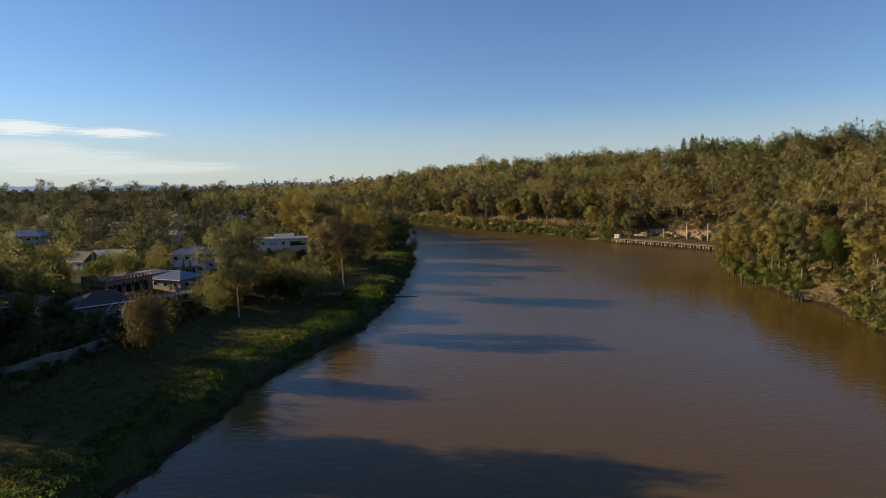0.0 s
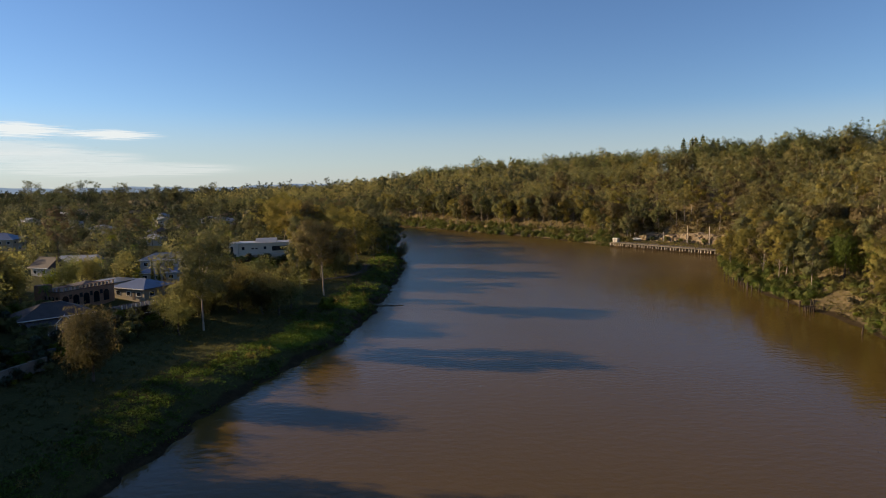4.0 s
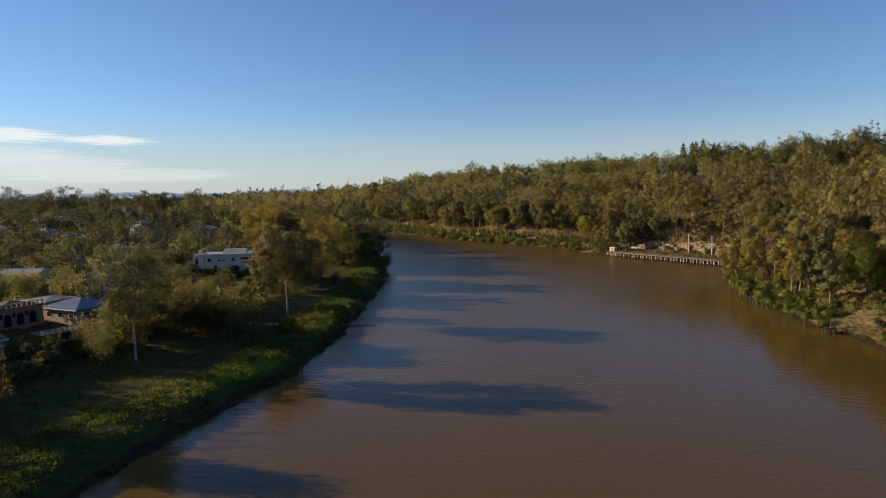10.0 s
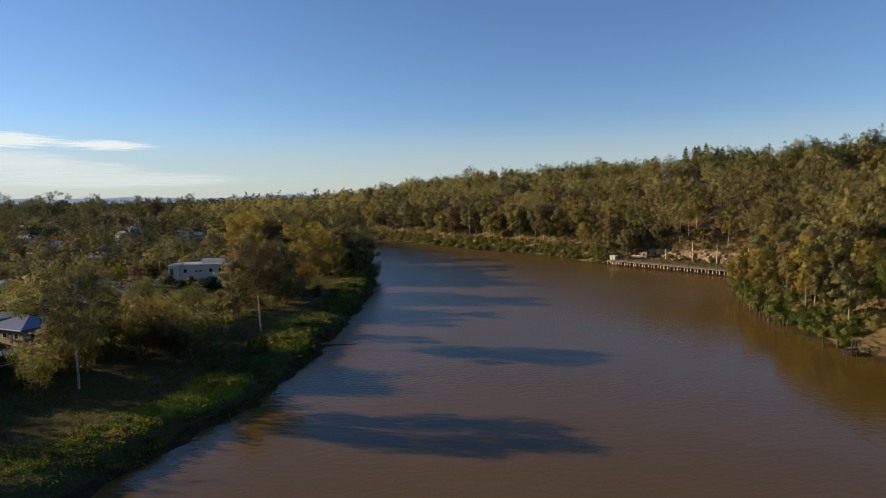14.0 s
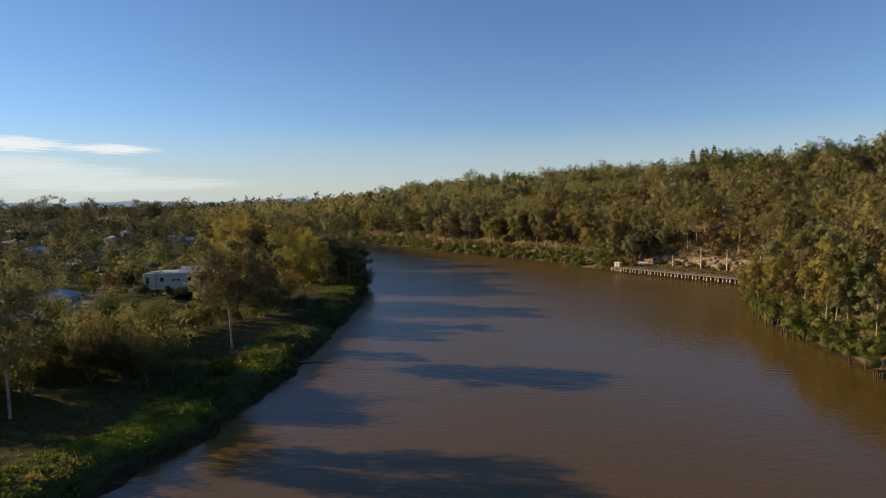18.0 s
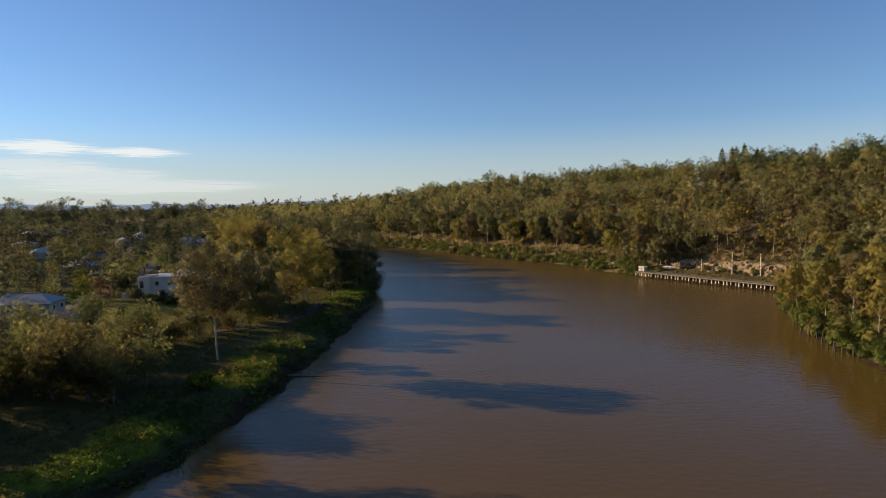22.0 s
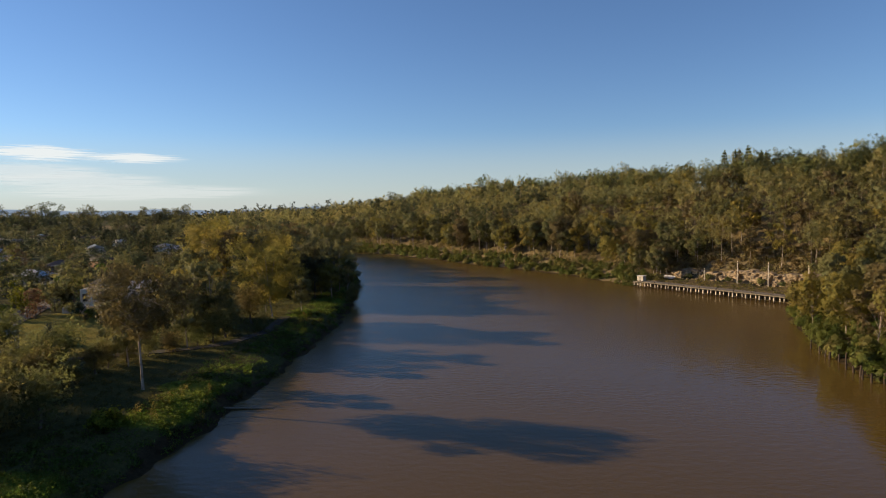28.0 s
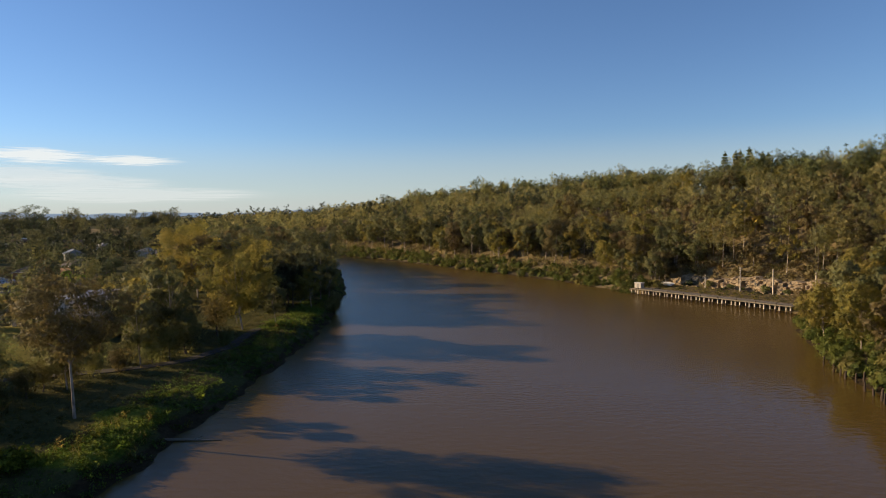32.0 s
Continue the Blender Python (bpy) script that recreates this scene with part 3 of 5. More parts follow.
def house(name, x, y, w, d, h, turn, wall_mat, roof_mat, label, kind="hip", rise=2.0, over=0.5, storeys=1, group="", windows=True, sink=0.6, lift=0.0):
    """A house: walls, roof with eaves, gutter and ridge, windows on each side, a door."""
    z = gz(x, y) + lift
    ob = thing(name, x, y, z, turn, label, "house", group)
    block("wall", (-w / 2, w / 2, -d / 2, d / 2, -sink - lift - 0.6, h), wall_mat, ob)
    v, f = roof_data(w, d, rise, over, kind)
    roof = solid("roof", [(p[0], p[1], p[2] + h + 0.19) for p in v], f, roof_mat, ob)
    a, b = w / 2 + over, d / 2 + over
    for e0 in (-b - 0.12, b + 0.003):
        solid("gutter", *box_data(-a - 0.1, a + 0.1, e0, e0 + 0.117, h + 0.04, h + 0.2), TRIM, ob)
    r = max(0.02, a - b) if kind == "hip" else a
    solid("ridge_cap", *box_data(-r, r, -0.14, 0.14, h + rise + 0.13, h + rise + 0.26), roof_mat, roof)
    if windows:
        step = h / storeys
        for s in range(storeys):
            zc = step * s + step * 0.55
            for side, span, at in (("front", w, d / 2), ("left", d, w / 2), ("right", d, w / 2)):
                n = max(1, int(span // 3.2))
                for i in range(n):
                    window(ob, side, (i + 0.5) * span / n - span / 2, zc, 1.5, 1.2, at + 0.02)
        solid("door", *box_data(w * 0.12, w * 0.12 + 0.9, -d / 2 - 0.05, -d / 2 - 0.003, 0.05, 2.1), DARK_WALL, ob)
    return ob


house("river_house", -78.4, 139.8, 12.5, 9, 2.9, 43.6, CREAM, TILE_DARK, "low house with a dark hipped tile roof and white verandah", "hip", 2.4, 0.7, lift=-0.3)
verandah = thing("verandah", -74.5, 135.6, gz(-74.5, 135.6), 43.6, "white painted timber verandah with posts and railing", "verandah")
block("floor_slab", (-5.5, 5.5, -1.6, 1.2, 0.1, 0.4), CONCRETE, verandah)
for i in range(8):
    block("post", (-5.4 + i * 1.5, -5.28 + i * 1.5, -1.5, -1.38, 0.4, 2.9), TRIM, verandah)
block("rail", (-5.4, 5.2, -1.49, -1.4, 1.3, 1.4), TRIM, verandah)
block("beam", (-5.5, 5.3, -1.52, -1.36, 2.9, 3.12), TRIM, verandah)
solid("verandah_roof", [(-5.8, -1.9, 3.15), (5.7, -1.9, 3.15), (5.7, 1.4, 3.7), (-5.8, 1.4, 3.7), (-5.8, -1.9, 3.25), (5.7, -1.9, 3.25), (5.7, 1.4, 3.8), (-5.8, 1.4, 3.8)], box_data(0, 1, 0, 1, 0, 1)[1], TILE_DARK, verandah)
for sx in (-1, 1):
    solid("gable_board", [(0.6, -1.98, 4.9), (0.6 + 1.7 * sx, -1.98, 3.25), (0.6 + 1.7 * sx, -1.9, 3.25), (0.6, -1.9, 4.9), (0.6, -1.98, 4.7), (0.6 + 1.5 * sx, -1.98, 3.25), (0.6 + 1.5 * sx, -1.9, 3.25), (0.6, -1.9, 4.7)], [(0, 1, 5, 4), (3, 7, 6, 2), (0, 3, 2, 1), (4, 5, 6, 7), (0, 4, 7, 3), (1, 2, 6, 5)], TRIM, verandah)

# brick house with a balustraded roof terrace and arched lower openings
bx, by = -84.5, 158.5
brick = thing("brick_house", bx, by, gz(bx, by), -24, "two-storey brown brick house with a balustraded roof terrace", "house")
block("wall", (-3.8, 3.8, -6.5, 7.5, -1.5, 3.9), BRICK, brick)
block("tower", (-4.3, -1.6, -7.0, -4.4, -1.5, 5.3), BRICK, brick)
block("terrace_floor", (-4.0, 4.0, -6.7, 7.7, 3.91, 4.12), TILE_RED, brick)
for i in range(14):
    block("parapet_post", (3.55, 3.95, -6.4 + i * 1.05, -6.1 + i * 1.05, 4.13, 4.9), CREAM, brick)
    if i < 7:
        block("parapet_post", (-3.8 + i * 1.2, -3.5 + i * 1.2, -6.65, -6.35, 4.13, 4.75), BRICK, brick)
block("coping", (3.5, 4.0, -6.5, 7.6, 4.91, 5.03), BRICK, brick)
solid("roof", [(p[0] - 0.3, p[1] + 3.2, p[2] + 4.4) for p in roof_data(5.0, 6.5, 0.8, 0.4, "hip")[0]], roof_data(5.0, 6.5, 0.8, 0.4, "hip")[1], TILE_DARK, brick)
for i in range(5):
    bm = bmesh.new()
    arch = [(-0.75, 0.0), (0.75, 0.0), (0.75, 1.9)] + [(0.75 * math.cos(a), 1.9 + 0.75 * math.sin(a)) for a in np.linspace(0.3, math.pi - 0.3, 6)] + [(-0.75, 1.9)]
    bm.faces.new([bm.verts.new((3.83, -5.2 + i * 2.6 + p, 0.3 + q)) for p, q in arch])
    bmesh.ops.solidify(bm, geom=bm.faces[:], thickness=0.05)
    me = bpy.data.meshes.new("archway")
    bm.to_mesh(me)
    bm.free()
    me.materials.append(GLASS)
    new("archway", me).parent = brick
for i in range(4):
    window(brick, "right", -3.9 + i * 2.6, 2.6, 0.8, 1.1, 3.83, DARK_WALL)
    window(brick, "front", -1.0 + i * 1.3, 2.2, 0.7, 1.3, 6.53, DARK_WALL)

house("blue_roof_house", -73.5, 169.5, 11, 9, 2.8, -24, CREAM, TIN_BLUE, "cream house under a blue-grey metal hip roof", "hip", 1.8, 0.6, lift=0.7)
annex = house("low_annex", -83, 174, 8, 7, 2.9, -24, CREAM, TIN_GREY, "low pale annex with a flat grey metal roof", "hip", 0.6, 0.3, lift=0.5)

# raised deck below the blue-roofed house
dx, dy = -65.2, 151
deck = thing("raised_deck", dx, dy, gz(dx, dy), 56, "dark timber deck on posts with white balustrade posts", "deck")
block("platform", (-6, 6, -2.6, 2.6, 3.0, 3.3), DARK_WALL, deck)
block("back_wall", (-5.8, 5.8, 1.9, 2.5, -1.0, 2.99), DARK_WALL, deck)
for i in range(5):
    block("stilt", (-5.7 + i * 2.8, -5.4 + i * 2.8, -2.5, -2.2, -1.2, 2.99), TRIM if i % 2 else DARK_WALL, deck)
for i in range(12):
    block("baluster_post", (-5.9 + i * 1.05, -5.72 + i * 1.05, -2.58, -2.4, 3.31, 4.2), TRIM, deck)
block("rail", (-6, 6, -2.62, -2.36, 4.21, 4.32), DARK_WALL, deck)
block("brace", (-5.6, 5.6, -2.48, -2.36, 1.5, 1.62), TRIM, deck)

# white two-storey house with a low blue-roofed front and a glazed link
house("two_storey_house", -83.5, 207.0, 14.5, 7.5, 5.3, 10, WHITE, TIN_GREY, "white two-storey house under a grey hipped metal roof", "hip", 1.9, 0.6, storeys=2)
house("low_wing", -81.5, 197.0, 11, 7, 2.6, 12, WHITE, TIN_BLUE, "low white wing under a blue-grey metal roof", "hip", 1.5, 0.4)
house("glazed_link", -71.0, 207, 7, 5, 3.0, 12, WHITE, TIN_BLUE, "low white link with a row of tall windows", "hip", 0.8, 0.3)

# white modern house
mx0, my0 = -66.0, 254.0
villa = thing("modern_house", mx0, my0, gz(mx0, my0), 10, "long white rendered modern house with a flat roof", "house")
vz = 7.4 - gz(mx0, my0)
block("wall", (-10.5, 12, -5.5, 6.5, -2.5, vz + 5.9), VILLA, villa, bevel=0.05)
block("corner_bay", (-12.6, -9.3, -6.4, 1.5, vz - 1.5, vz + 6.4), VILLA, villa, bevel=0.05)
block("parapet", (-10.8, 12.3, -5.8, -5.2, vz + 5.91, vz + 6.35), VILLA, villa)
block("flat_roof", (-10.4, 12.2, -5.15, 6.7, vz + 5.91, vz + 6.1), TIN_PALE, villa)
solid("roof_light", [(-3.5, -1, vz + 6.11), (4.5, -1, vz + 6.11), (4.5, 4, vz + 6.11), (-3.5, 4, vz + 6.11), (-3.5, 2.4, vz + 7.4), (4.5, 2.4, vz + 7.4), (4.5, 4, vz + 7.4), (-3.5, 4, vz + 7.4)], box_data(0, 1, 0, 1, 0, 1)[1], TIN_PALE, villa)
block("terrace_wall", (-11.8, 8, -8.6, -5.9, vz - 2.5, vz + 2.1), VILLA, villa)
# dark slab on the terrace wall's face paints the shade of a recess
block("recess_shade_panel", (-9.5, 9, -8.9, -8.61, vz - 2.5, vz + 0.2), DARK_WALL, villa)
block("side_terrace", (-17.2, -12.65, -6.6, 2, vz - 1.5, vz + 1.7), VILLA, villa)
block("awning", (6.2, 12.2, -7.4, -5.83, vz + 4.5, vz + 4.7), DARK_WALL, villa)
for u, zc, ww, hh in ((-7.5, 4.3, 1.0, 1.2), (-4.0, 4.1, 0.9, 0.5), (-2.6, 4.1, 0.9, 0.5), (0.6, 4.3, 1.0, 1.1), (4.3, 4.0, 2.2, 1.8), (8.2, 4.1, 6.6, 1.7)):
    window(villa, "front", u, vz + zc, ww, hh, 5.53, DARK_WALL)
for u, zc, ww, hh in ((-4.6, 4.2, 1.3, 2.0), (-2.0, 4.2, 1.3, 2.0), (0.4, 4.2, 0.9, 2.0)):
    window(villa, "left", -u, vz + zc, ww, hh, 12.63, DARK_WALL)
window(villa, "front", -11.5, vz + 4.2, 1.0, 2.0, 6.43, DARK_WALL)

def hedge_spot(u, v):
    a = radians(10)
    return mx0 + u * math.cos(a) - v * math.sin(a), my0 + u * math.sin(a) + v * math.cos(a)


house("tan_house", -187, 277, 17, 10, 5.2, 6, plain("tan_render", (0.42, 0.31, 0.20), 0.85), TIN_BLUE, "large tan two-storey house with a blue-grey roof", "hip", 2.6, 0.6, storeys=2)
house("gable_house", -120.5, 206, 7.5, 7, 2.6, -20, WHITE, TILE_DARK, "white gabled house with a steep dark roof", "gable", 3.0, 0.5)
house("grey_roof_house", -117.5, 217.5, 11, 8, 3.2, 4, CREAM, TIN_PALE, "cream house with a pale metal roof", "gable", 1.6, 0.5)
house("red_roof_house", -94, 131, 13, 9, 3.2, 14, BRICK, TILE_RED, "brick house with a low red-brown tile roof", "hip", 2.2, 0.6)

# retaining walls of the terraced gardens
for x0, y0, x1, y1, hgt in ((-73, 94, -64.8, 116, 2.0), (-80.5, 113, -68.5, 124.5, 1.3), (-78, 90, -73, 94, 2.0)):
    ang = math.degrees(math.atan2(y1 - y0, x1 - x0))
    ln = math.hypot(x1 - x0, y1 - y0)
    rw = thing("retaining_wall", (x0 + x1) / 2, (y0 + y1) / 2, gz((x0 + x1) / 2, (y0 + y1) / 2), ang, "weathered grey garden retaining wall with planting above", "wall", "garden retaining walls")
    n = max(2, int(ln // 3))
    for i in range(n):
        block("panel", (-ln / 2 + i * ln / n, -ln / 2 + (i + 1) * ln / n - 0.02, -0.15 - 0.04 * (i % 2), 0.15, -1.2, hgt - 0.12 * ((i * 5) % 3)), GARDEN_WALL, rw)
        block("capping", (-ln / 2 + i * ln / n, -ln / 2 + (i + 1) * ln / n - 0.03, -0.24, 0.22, hgt - 0.12 * ((i * 5) % 3) + 0.003, hgt - 0.12 * ((i * 5) % 3) + 0.11), GARDEN_WALL, rw)

# footpath below the lawn, laid on the slope
def ribbon(name, pts, width, mat, label, category, lift=0.05):
    line = [Vector(p) for p in pts]
    dense = [line[i].lerp(line[i + 1], k / 8) for i in range(len(line) - 1) for k in range(8)] + [line[-1]]
    vs, fs = [], []
    for i, p in enumerate(dense):
        d = (dense[min(i + 1, len(dense) - 1)] - dense[max(i - 1, 0)]).normalized()
        for s in (-0.5, 0.5):
            q = p + Vector((-d.y, d.x)) * width * s
            vs += [(q.x, q.y, gz(q.x, q.y) + lift), (q.x, q.y, gz(q.x, q.y) - 0.4)]
        if i:
            k = 4 * (i - 1)
            fs += [(k, k + 2, k + 6, k + 4), (k + 1, k, k + 4, k + 5), (k + 2, k + 3, k + 7, k + 6)]
    return tagged(solid(name, vs, fs, mat), label, category, kind="structure")


ribbon("path", [(-62, 199), (-53.5, 206), (-44, 213), (-36, 220), (-30, 227), (-26, 240), (-27, 262)], 2.6, PATHWAY, "concrete footpath along the river bank, darkened to stand for shade", "path", 0.12)
ribbon("road", [(-84, 226), (-94, 250), (-104, 285), (-118, 330), (-140, 380)], 6.5, ROADWAY, "grey asphalt lane between gardens", "road", 0.15)

# ---- wharf on the far bank ----
W0, W1 = Vector((93.5, 341.0)), Vector((130.0, 292.0))
wharf_len = (W1 - W0).length
wharf_turn = math.degrees(math.atan2(W1.y - W0.y, W1.x - W0.x))
wharf = thing("wharf", W0.x, W0.y, 0, wharf_turn, "old timber wharf on pale piles along the river", "wharf")
DECK = 2.45
for i in range(38):
    u = 0.4 + (wharf_len - 0.8) * (i / 37 + 0.004 * math.sin(2.3 * i))
    for v in (0.35, 4.2):
        r = 0.19 + 0.03 * ((i * 7) % 3)
        tide = 0.75 + 0.25 * math.sin(i * 1.9)
        pv, pf = tube([(u, v, -2.5), (u + 0.03, v, tide * 0.5), (u, v, tide)], [r * 1.12, r * 1.06, r * 1.02], 8)
        foot_ = solid("support_post", pv, [tuple(q) for q in pf], OLD_PILE, wharf)
        pv, pf = tube([(u, v, tide - 0.05), (u, v, DECK - 0.62)], [r, r * 0.94], 8)
        solid("post_head", pv, [tuple(q) for q in pf], PILE if v < 1 else OLD_PILE, foot_)
    block("crosshead", (u - 0.15, u + 0.15, 0.1, 8.4, DECK - 0.61, DECK - 0.32), TIMBER, wharf)
block("fender_beam", (0, wharf_len, 0.0, 0.32, DECK - 0.31, DECK + 0.04), TIMBER, wharf)
n_planks = 118
for i in range(n_planks):
    u = i * wharf_len / n_planks
    block("plank", (u + 0.01, u + wharf_len / n_planks - 0.015, 0.33, 6.4 - 0.5 * ((i * 7) % 3), DECK - 0.31, DECK - 0.1 + 0.03 * ((i * 13) % 5) / 4), TIMBER, wharf, bevel=0.01)
for i in range(9):
    block("bollard", (3 + i * 6.6, 3.35 + i * 6.6, 0.5, 0.85, DECK - 0.08, DECK + 0.42), OLD_PILE, wharf)

hut = thing("white_hut", 97.4, 342.5, 2.38, wharf_turn, "small white box hut at the end of the wharf", "hut")
block("wall", (-1.5, 1.5, -1.0, 1.0, 0, 1.9), WHITE, hut)
block("roof", (-1.65, 1.65, -1.15, 1.15, 1.905, 2.05), TRIM, hut)
block("door", (-0.4, 0.5, -1.05, -1.003, 0.05, 1.7), TIN_GREY, hut)
boat = thing("white_boat", 109.5, 346.5, gz(109.5, 346.5), wharf_turn + 6, "white covered boat parked on the wharf apron", "boat")
bm = bmesh.new()
rings = []
for u, w, zb, zt in ((-3.0, 1.0, 0.5, 1.5), (-1.5, 1.1, 0.35, 1.6), (0.5, 1.1, 0.35, 1.65), (2.0, 0.8, 0.5, 1.6), (3.2, 0.1, 1.0, 1.5)):
    rings.append([bm.verts.new(p) for p in ((u, -w * 0.5, zb), (u, w * 0.5, zb), (u, w, zt - 0.3), (u, w * 0.5, zt), (u, -w * 0.5, zt), (u, -w, zt - 0.3))])
for a, b in zip(rings, rings[1:]):
    for k in range(6):
        bm.faces.new((a[k], a[(k + 1) % 6], b[(k + 1) % 6], b[k]))
bm.faces.new(rings[0][::-1])
bm.faces.new(rings[-1])
me = bpy.data.meshes.new("hull")
bm.to_mesh(me)
bm.free()
me.materials.append(TRIM)
new("hull", me).parent = boat
block("trailer", (-2.6, 2.4, -0.8, 0.8, 0.3, 0.42), TIN_GREY, boat)
for sy in (-1, 1):
    wv, wf = tube([(-0.8, 0.82 * sy - 0.1, 0.3), (-0.8, 0.82 * sy + 0.1, 0.3)], [0.32, 0.32], 10)
    solid("wheel", list(wv), [tuple(q) for q in wf] + [tuple(range(9, -1, -1)), tuple(range(10, 20))], ROADWAY, boat)

# timber light poles at the foot of the cliff
for px, py, ph in ((129.6, 327.0, 9.0), (137.2, 318.5, 9.0), (147.0, 309.5, 8.5), (121.8, 339.5, 5.0)):
    pole = thing("timber_pole", px, py, gz(px, py), 20, "tall weathered timber pole at the foot of the cliff", "pole", "poles on the wharf apron")
    pv, pf = tube([(0, 0, -0.8), (0.03, 0, ph * 0.5), (0, 0.04, ph)], [0.24, 0.21, 0.17], 8)
    solid("shaft", pv, [tuple(q) for q in pf] + [tuple(range(16, 24))], PILE, pole)
    block("crossarm", (-0.9, 0.9, -0.3, -0.2, ph - 0.7, ph - 0.5), TIMBER, pole)

# sandstone face behind the apron: rough strata built as stacked blocks
along_w = (W1 - W0).normalized()
back_w = Vector((-along_w.y, along_w.x))
if back_w.x < 0:
    back_w = -back_w
cliff = thing("rock_face", W0.x, W0.y, 2.2, wharf_turn, "weathered sandstone rock face with dark clefts and fallen blocks", "rock face")
cliff["kind"] = "structure"
rr = random.Random(5)


def boulder(name, u, v, z, sx, sy, sz, parent, mat):
    """An angular, uneven block of stone."""
    bm = bmesh.new()
    bmesh.ops.create_cube(bm, size=1.0)
    bmesh.ops.subdivide_edges(bm, edges=bm.edges[:], cuts=1, use_grid_fill=True)
    for w in bm.verts:
        w.co = Vector((w.co.x * sx * (0.82 + 0.36 * rr.random()), w.co.y * sy * (0.8 + 0.4 * rr.random()), w.co.z * sz * (0.85 + 0.3 * rr.random())))
    me = bpy.data.meshes.new(name)
    bm.to_mesh(me)
    bm.free()
    me.materials.append(mat)
    ob = new(name, me)
    ob.parent, ob.location, ob.rotation_euler = parent, (u, v, z), (rr.uniform(-0.1, 0.1), rr.uniform(-0.1, 0.1), rr.uniform(-0.3, 0.3))
    return ob


sgn = 1 if Vector((-math.sin(radians(wharf_turn)), math.cos(radians(wharf_turn)))).dot(back_w) > 0 else -1
us, zs_ = np.arange(-4, 76, 0.55), np.arange(-0.6, 7.2, 0.3)
cu, cz = np.meshgrid(us, zs_)
brow_z = 3.6 + 0.035 * cu + 0.5 * np.sin(cu * 0.23) + 0.3 * np.sin(cu * 0.9 + 1) - 2.0 * np.clip((9 - cu) / 9, 0, 1)
bed = cz * 0.9 + 0.35 * np.sin(cu * 0.16) + 0.12 * np.sin(cu * 0.7)
ledge = 0.75 * np.floor(bed) + 0.55 * np.clip((bed - np.floor(bed)) * 4 - 3, 0, 1)
joint = 0.3 * np.sin(cu * 0.55 + 1.7 * np.sin(cu * 0.19)) + 0.5 * np.sign(np.sin(cu * 0.9 + 2.0 * np.floor(bed))) * 0.5
cleft = 2.4 * (np.sin(cu * 0.62 + 0.6 * np.sin(cu * 0.83)) > 0.95) * (cz < brow_z - 1.0) + 1.3 * (np.sin(cu * 0.77 + 1.1 * np.floor(bed)) > 0.94)
chip = np.array([[rr.uniform(-0.22, 0.22) for _ in us] for _ in zs_])
past = np.clip(cz - brow_z, 0, 9)
cv = 23.3 + 0.45 * ledge + joint + cleft + chip + past * 4.5
cz = np.minimum(cz, brow_z + past * 0.15)
nu = len(us)
cells_ = [(j * nu + i, j * nu + i + 1, (j + 1) * nu + i + 1, (j + 1) * nu + i) for j in range(len(zs_) - 1) for i in range(nu - 1)]
solid("rock_strata", np.stack([cu, sgn * cv, cz], -1).reshape(-1, 3), cells_, SANDSTONE, cliff)
for i in range(14):
    boulder("fallen_stone", rr.uniform(0, 70), sgn * rr.uniform(20.8, 22.8), 0.2, rr.uniform(0.5, 1.6), rr.uniform(0.5, 1.3), rr.uniform(0.4, 1.1), cliff, SANDSTONE)

# old mooring piles along the right bank
for i, (px, py, ph, lean) in enumerate(((104.1, 229.4, 2.3, 3), (103.4, 224.5, 2.0, -4), (102.6, 219.5, 1.8, 6), (103.2, 217.0, 2.2, -3), (104.2, 216.4, 2.6, 2), (101.0, 208.5, 1.6, -9), (99.7, 203.8, 2.3, 1), (100.0, 201.6, 2.2, -2), (101.8, 200.8, 2.4, 3), (101.9, 199.4, 1.9, 12), (98.5, 178.2, 2.4, -17), (100.5, 176.8, 1.9, 4), (98.7, 171.2, 1.6, 0), (99.3, 170.0, 1.5, 3), (100.0, 169.6, 1.4, -3), (101.6, 173.6, 3.2, 2), (102.3, 173.4, 3.1, -1), (103.2, 170.7, 1.4, 6), (104.6, 170.0, 1.2, -5), (96.6, 146.0, 1.8, 6), (100.4, 205.6, 2.6, 5), (102.9, 221.6, 1.7, 8), (101.2, 211.2, 2.1, -6))):
    pile = thing("mooring_pile", px, py, 0, 0, "broken dark timber mooring pile standing in the shallows", "pile", "old piles by the bank")
    r, ph = 0.17 + 0.03 * (i % 3), ph * 0.72
    pv, pf = tube([(0, 0, -1.8), (math.tan(radians(lean)) * ph * 0.5, 0.05, ph * 0.5), (math.tan(radians(lean)) * ph, 0.0, ph)], [r * 1.1, r, r * 0.8], 8)
    pv[16:, 2] += np.array([0.12 * ((k * 5 + i) % 4) for k in range(8)])
    solid("shaft", pv, [tuple(q) for q in pf] + [tuple(range(16, 24))], OLD_PILE, pile)
landing = thing("broken_landing", 99.4, 170.4, 0, 15, "collapsed timber landing frame in the shallows", "landing")
block("beam", (-1.6, 1.8, -0.15, 0.1, 1.2, 1.45), OLD_PILE, landing)
block("beam", (-1.2, 2.2, 0.9, 1.1, 1.0, 1.22), OLD_PILE, landing)
for sx in (-1.3, 0.2, 1.5):
    block("leg", (sx, sx + 0.22, -0.12, 0.1, -1.2, 1.19), OLD_PILE, landing)
    block("leg", (sx + 0.2, sx + 0.4, 0.9, 1.08, -1.2, 0.99), OLD_PILE, landing)

# ---- vegetation ----
SEEN = ((-187, 277, 9), (-121, 207, 6), (-117, 217, 7), (-83, 205, 9), (-80, 198, 7), (-71, 206, 5), (-66, 254, 12))


FAR_LEFT = ((-121, 207, 8), (-187, 277, 13), (-117, 217, 8), (-84, 158, 8))


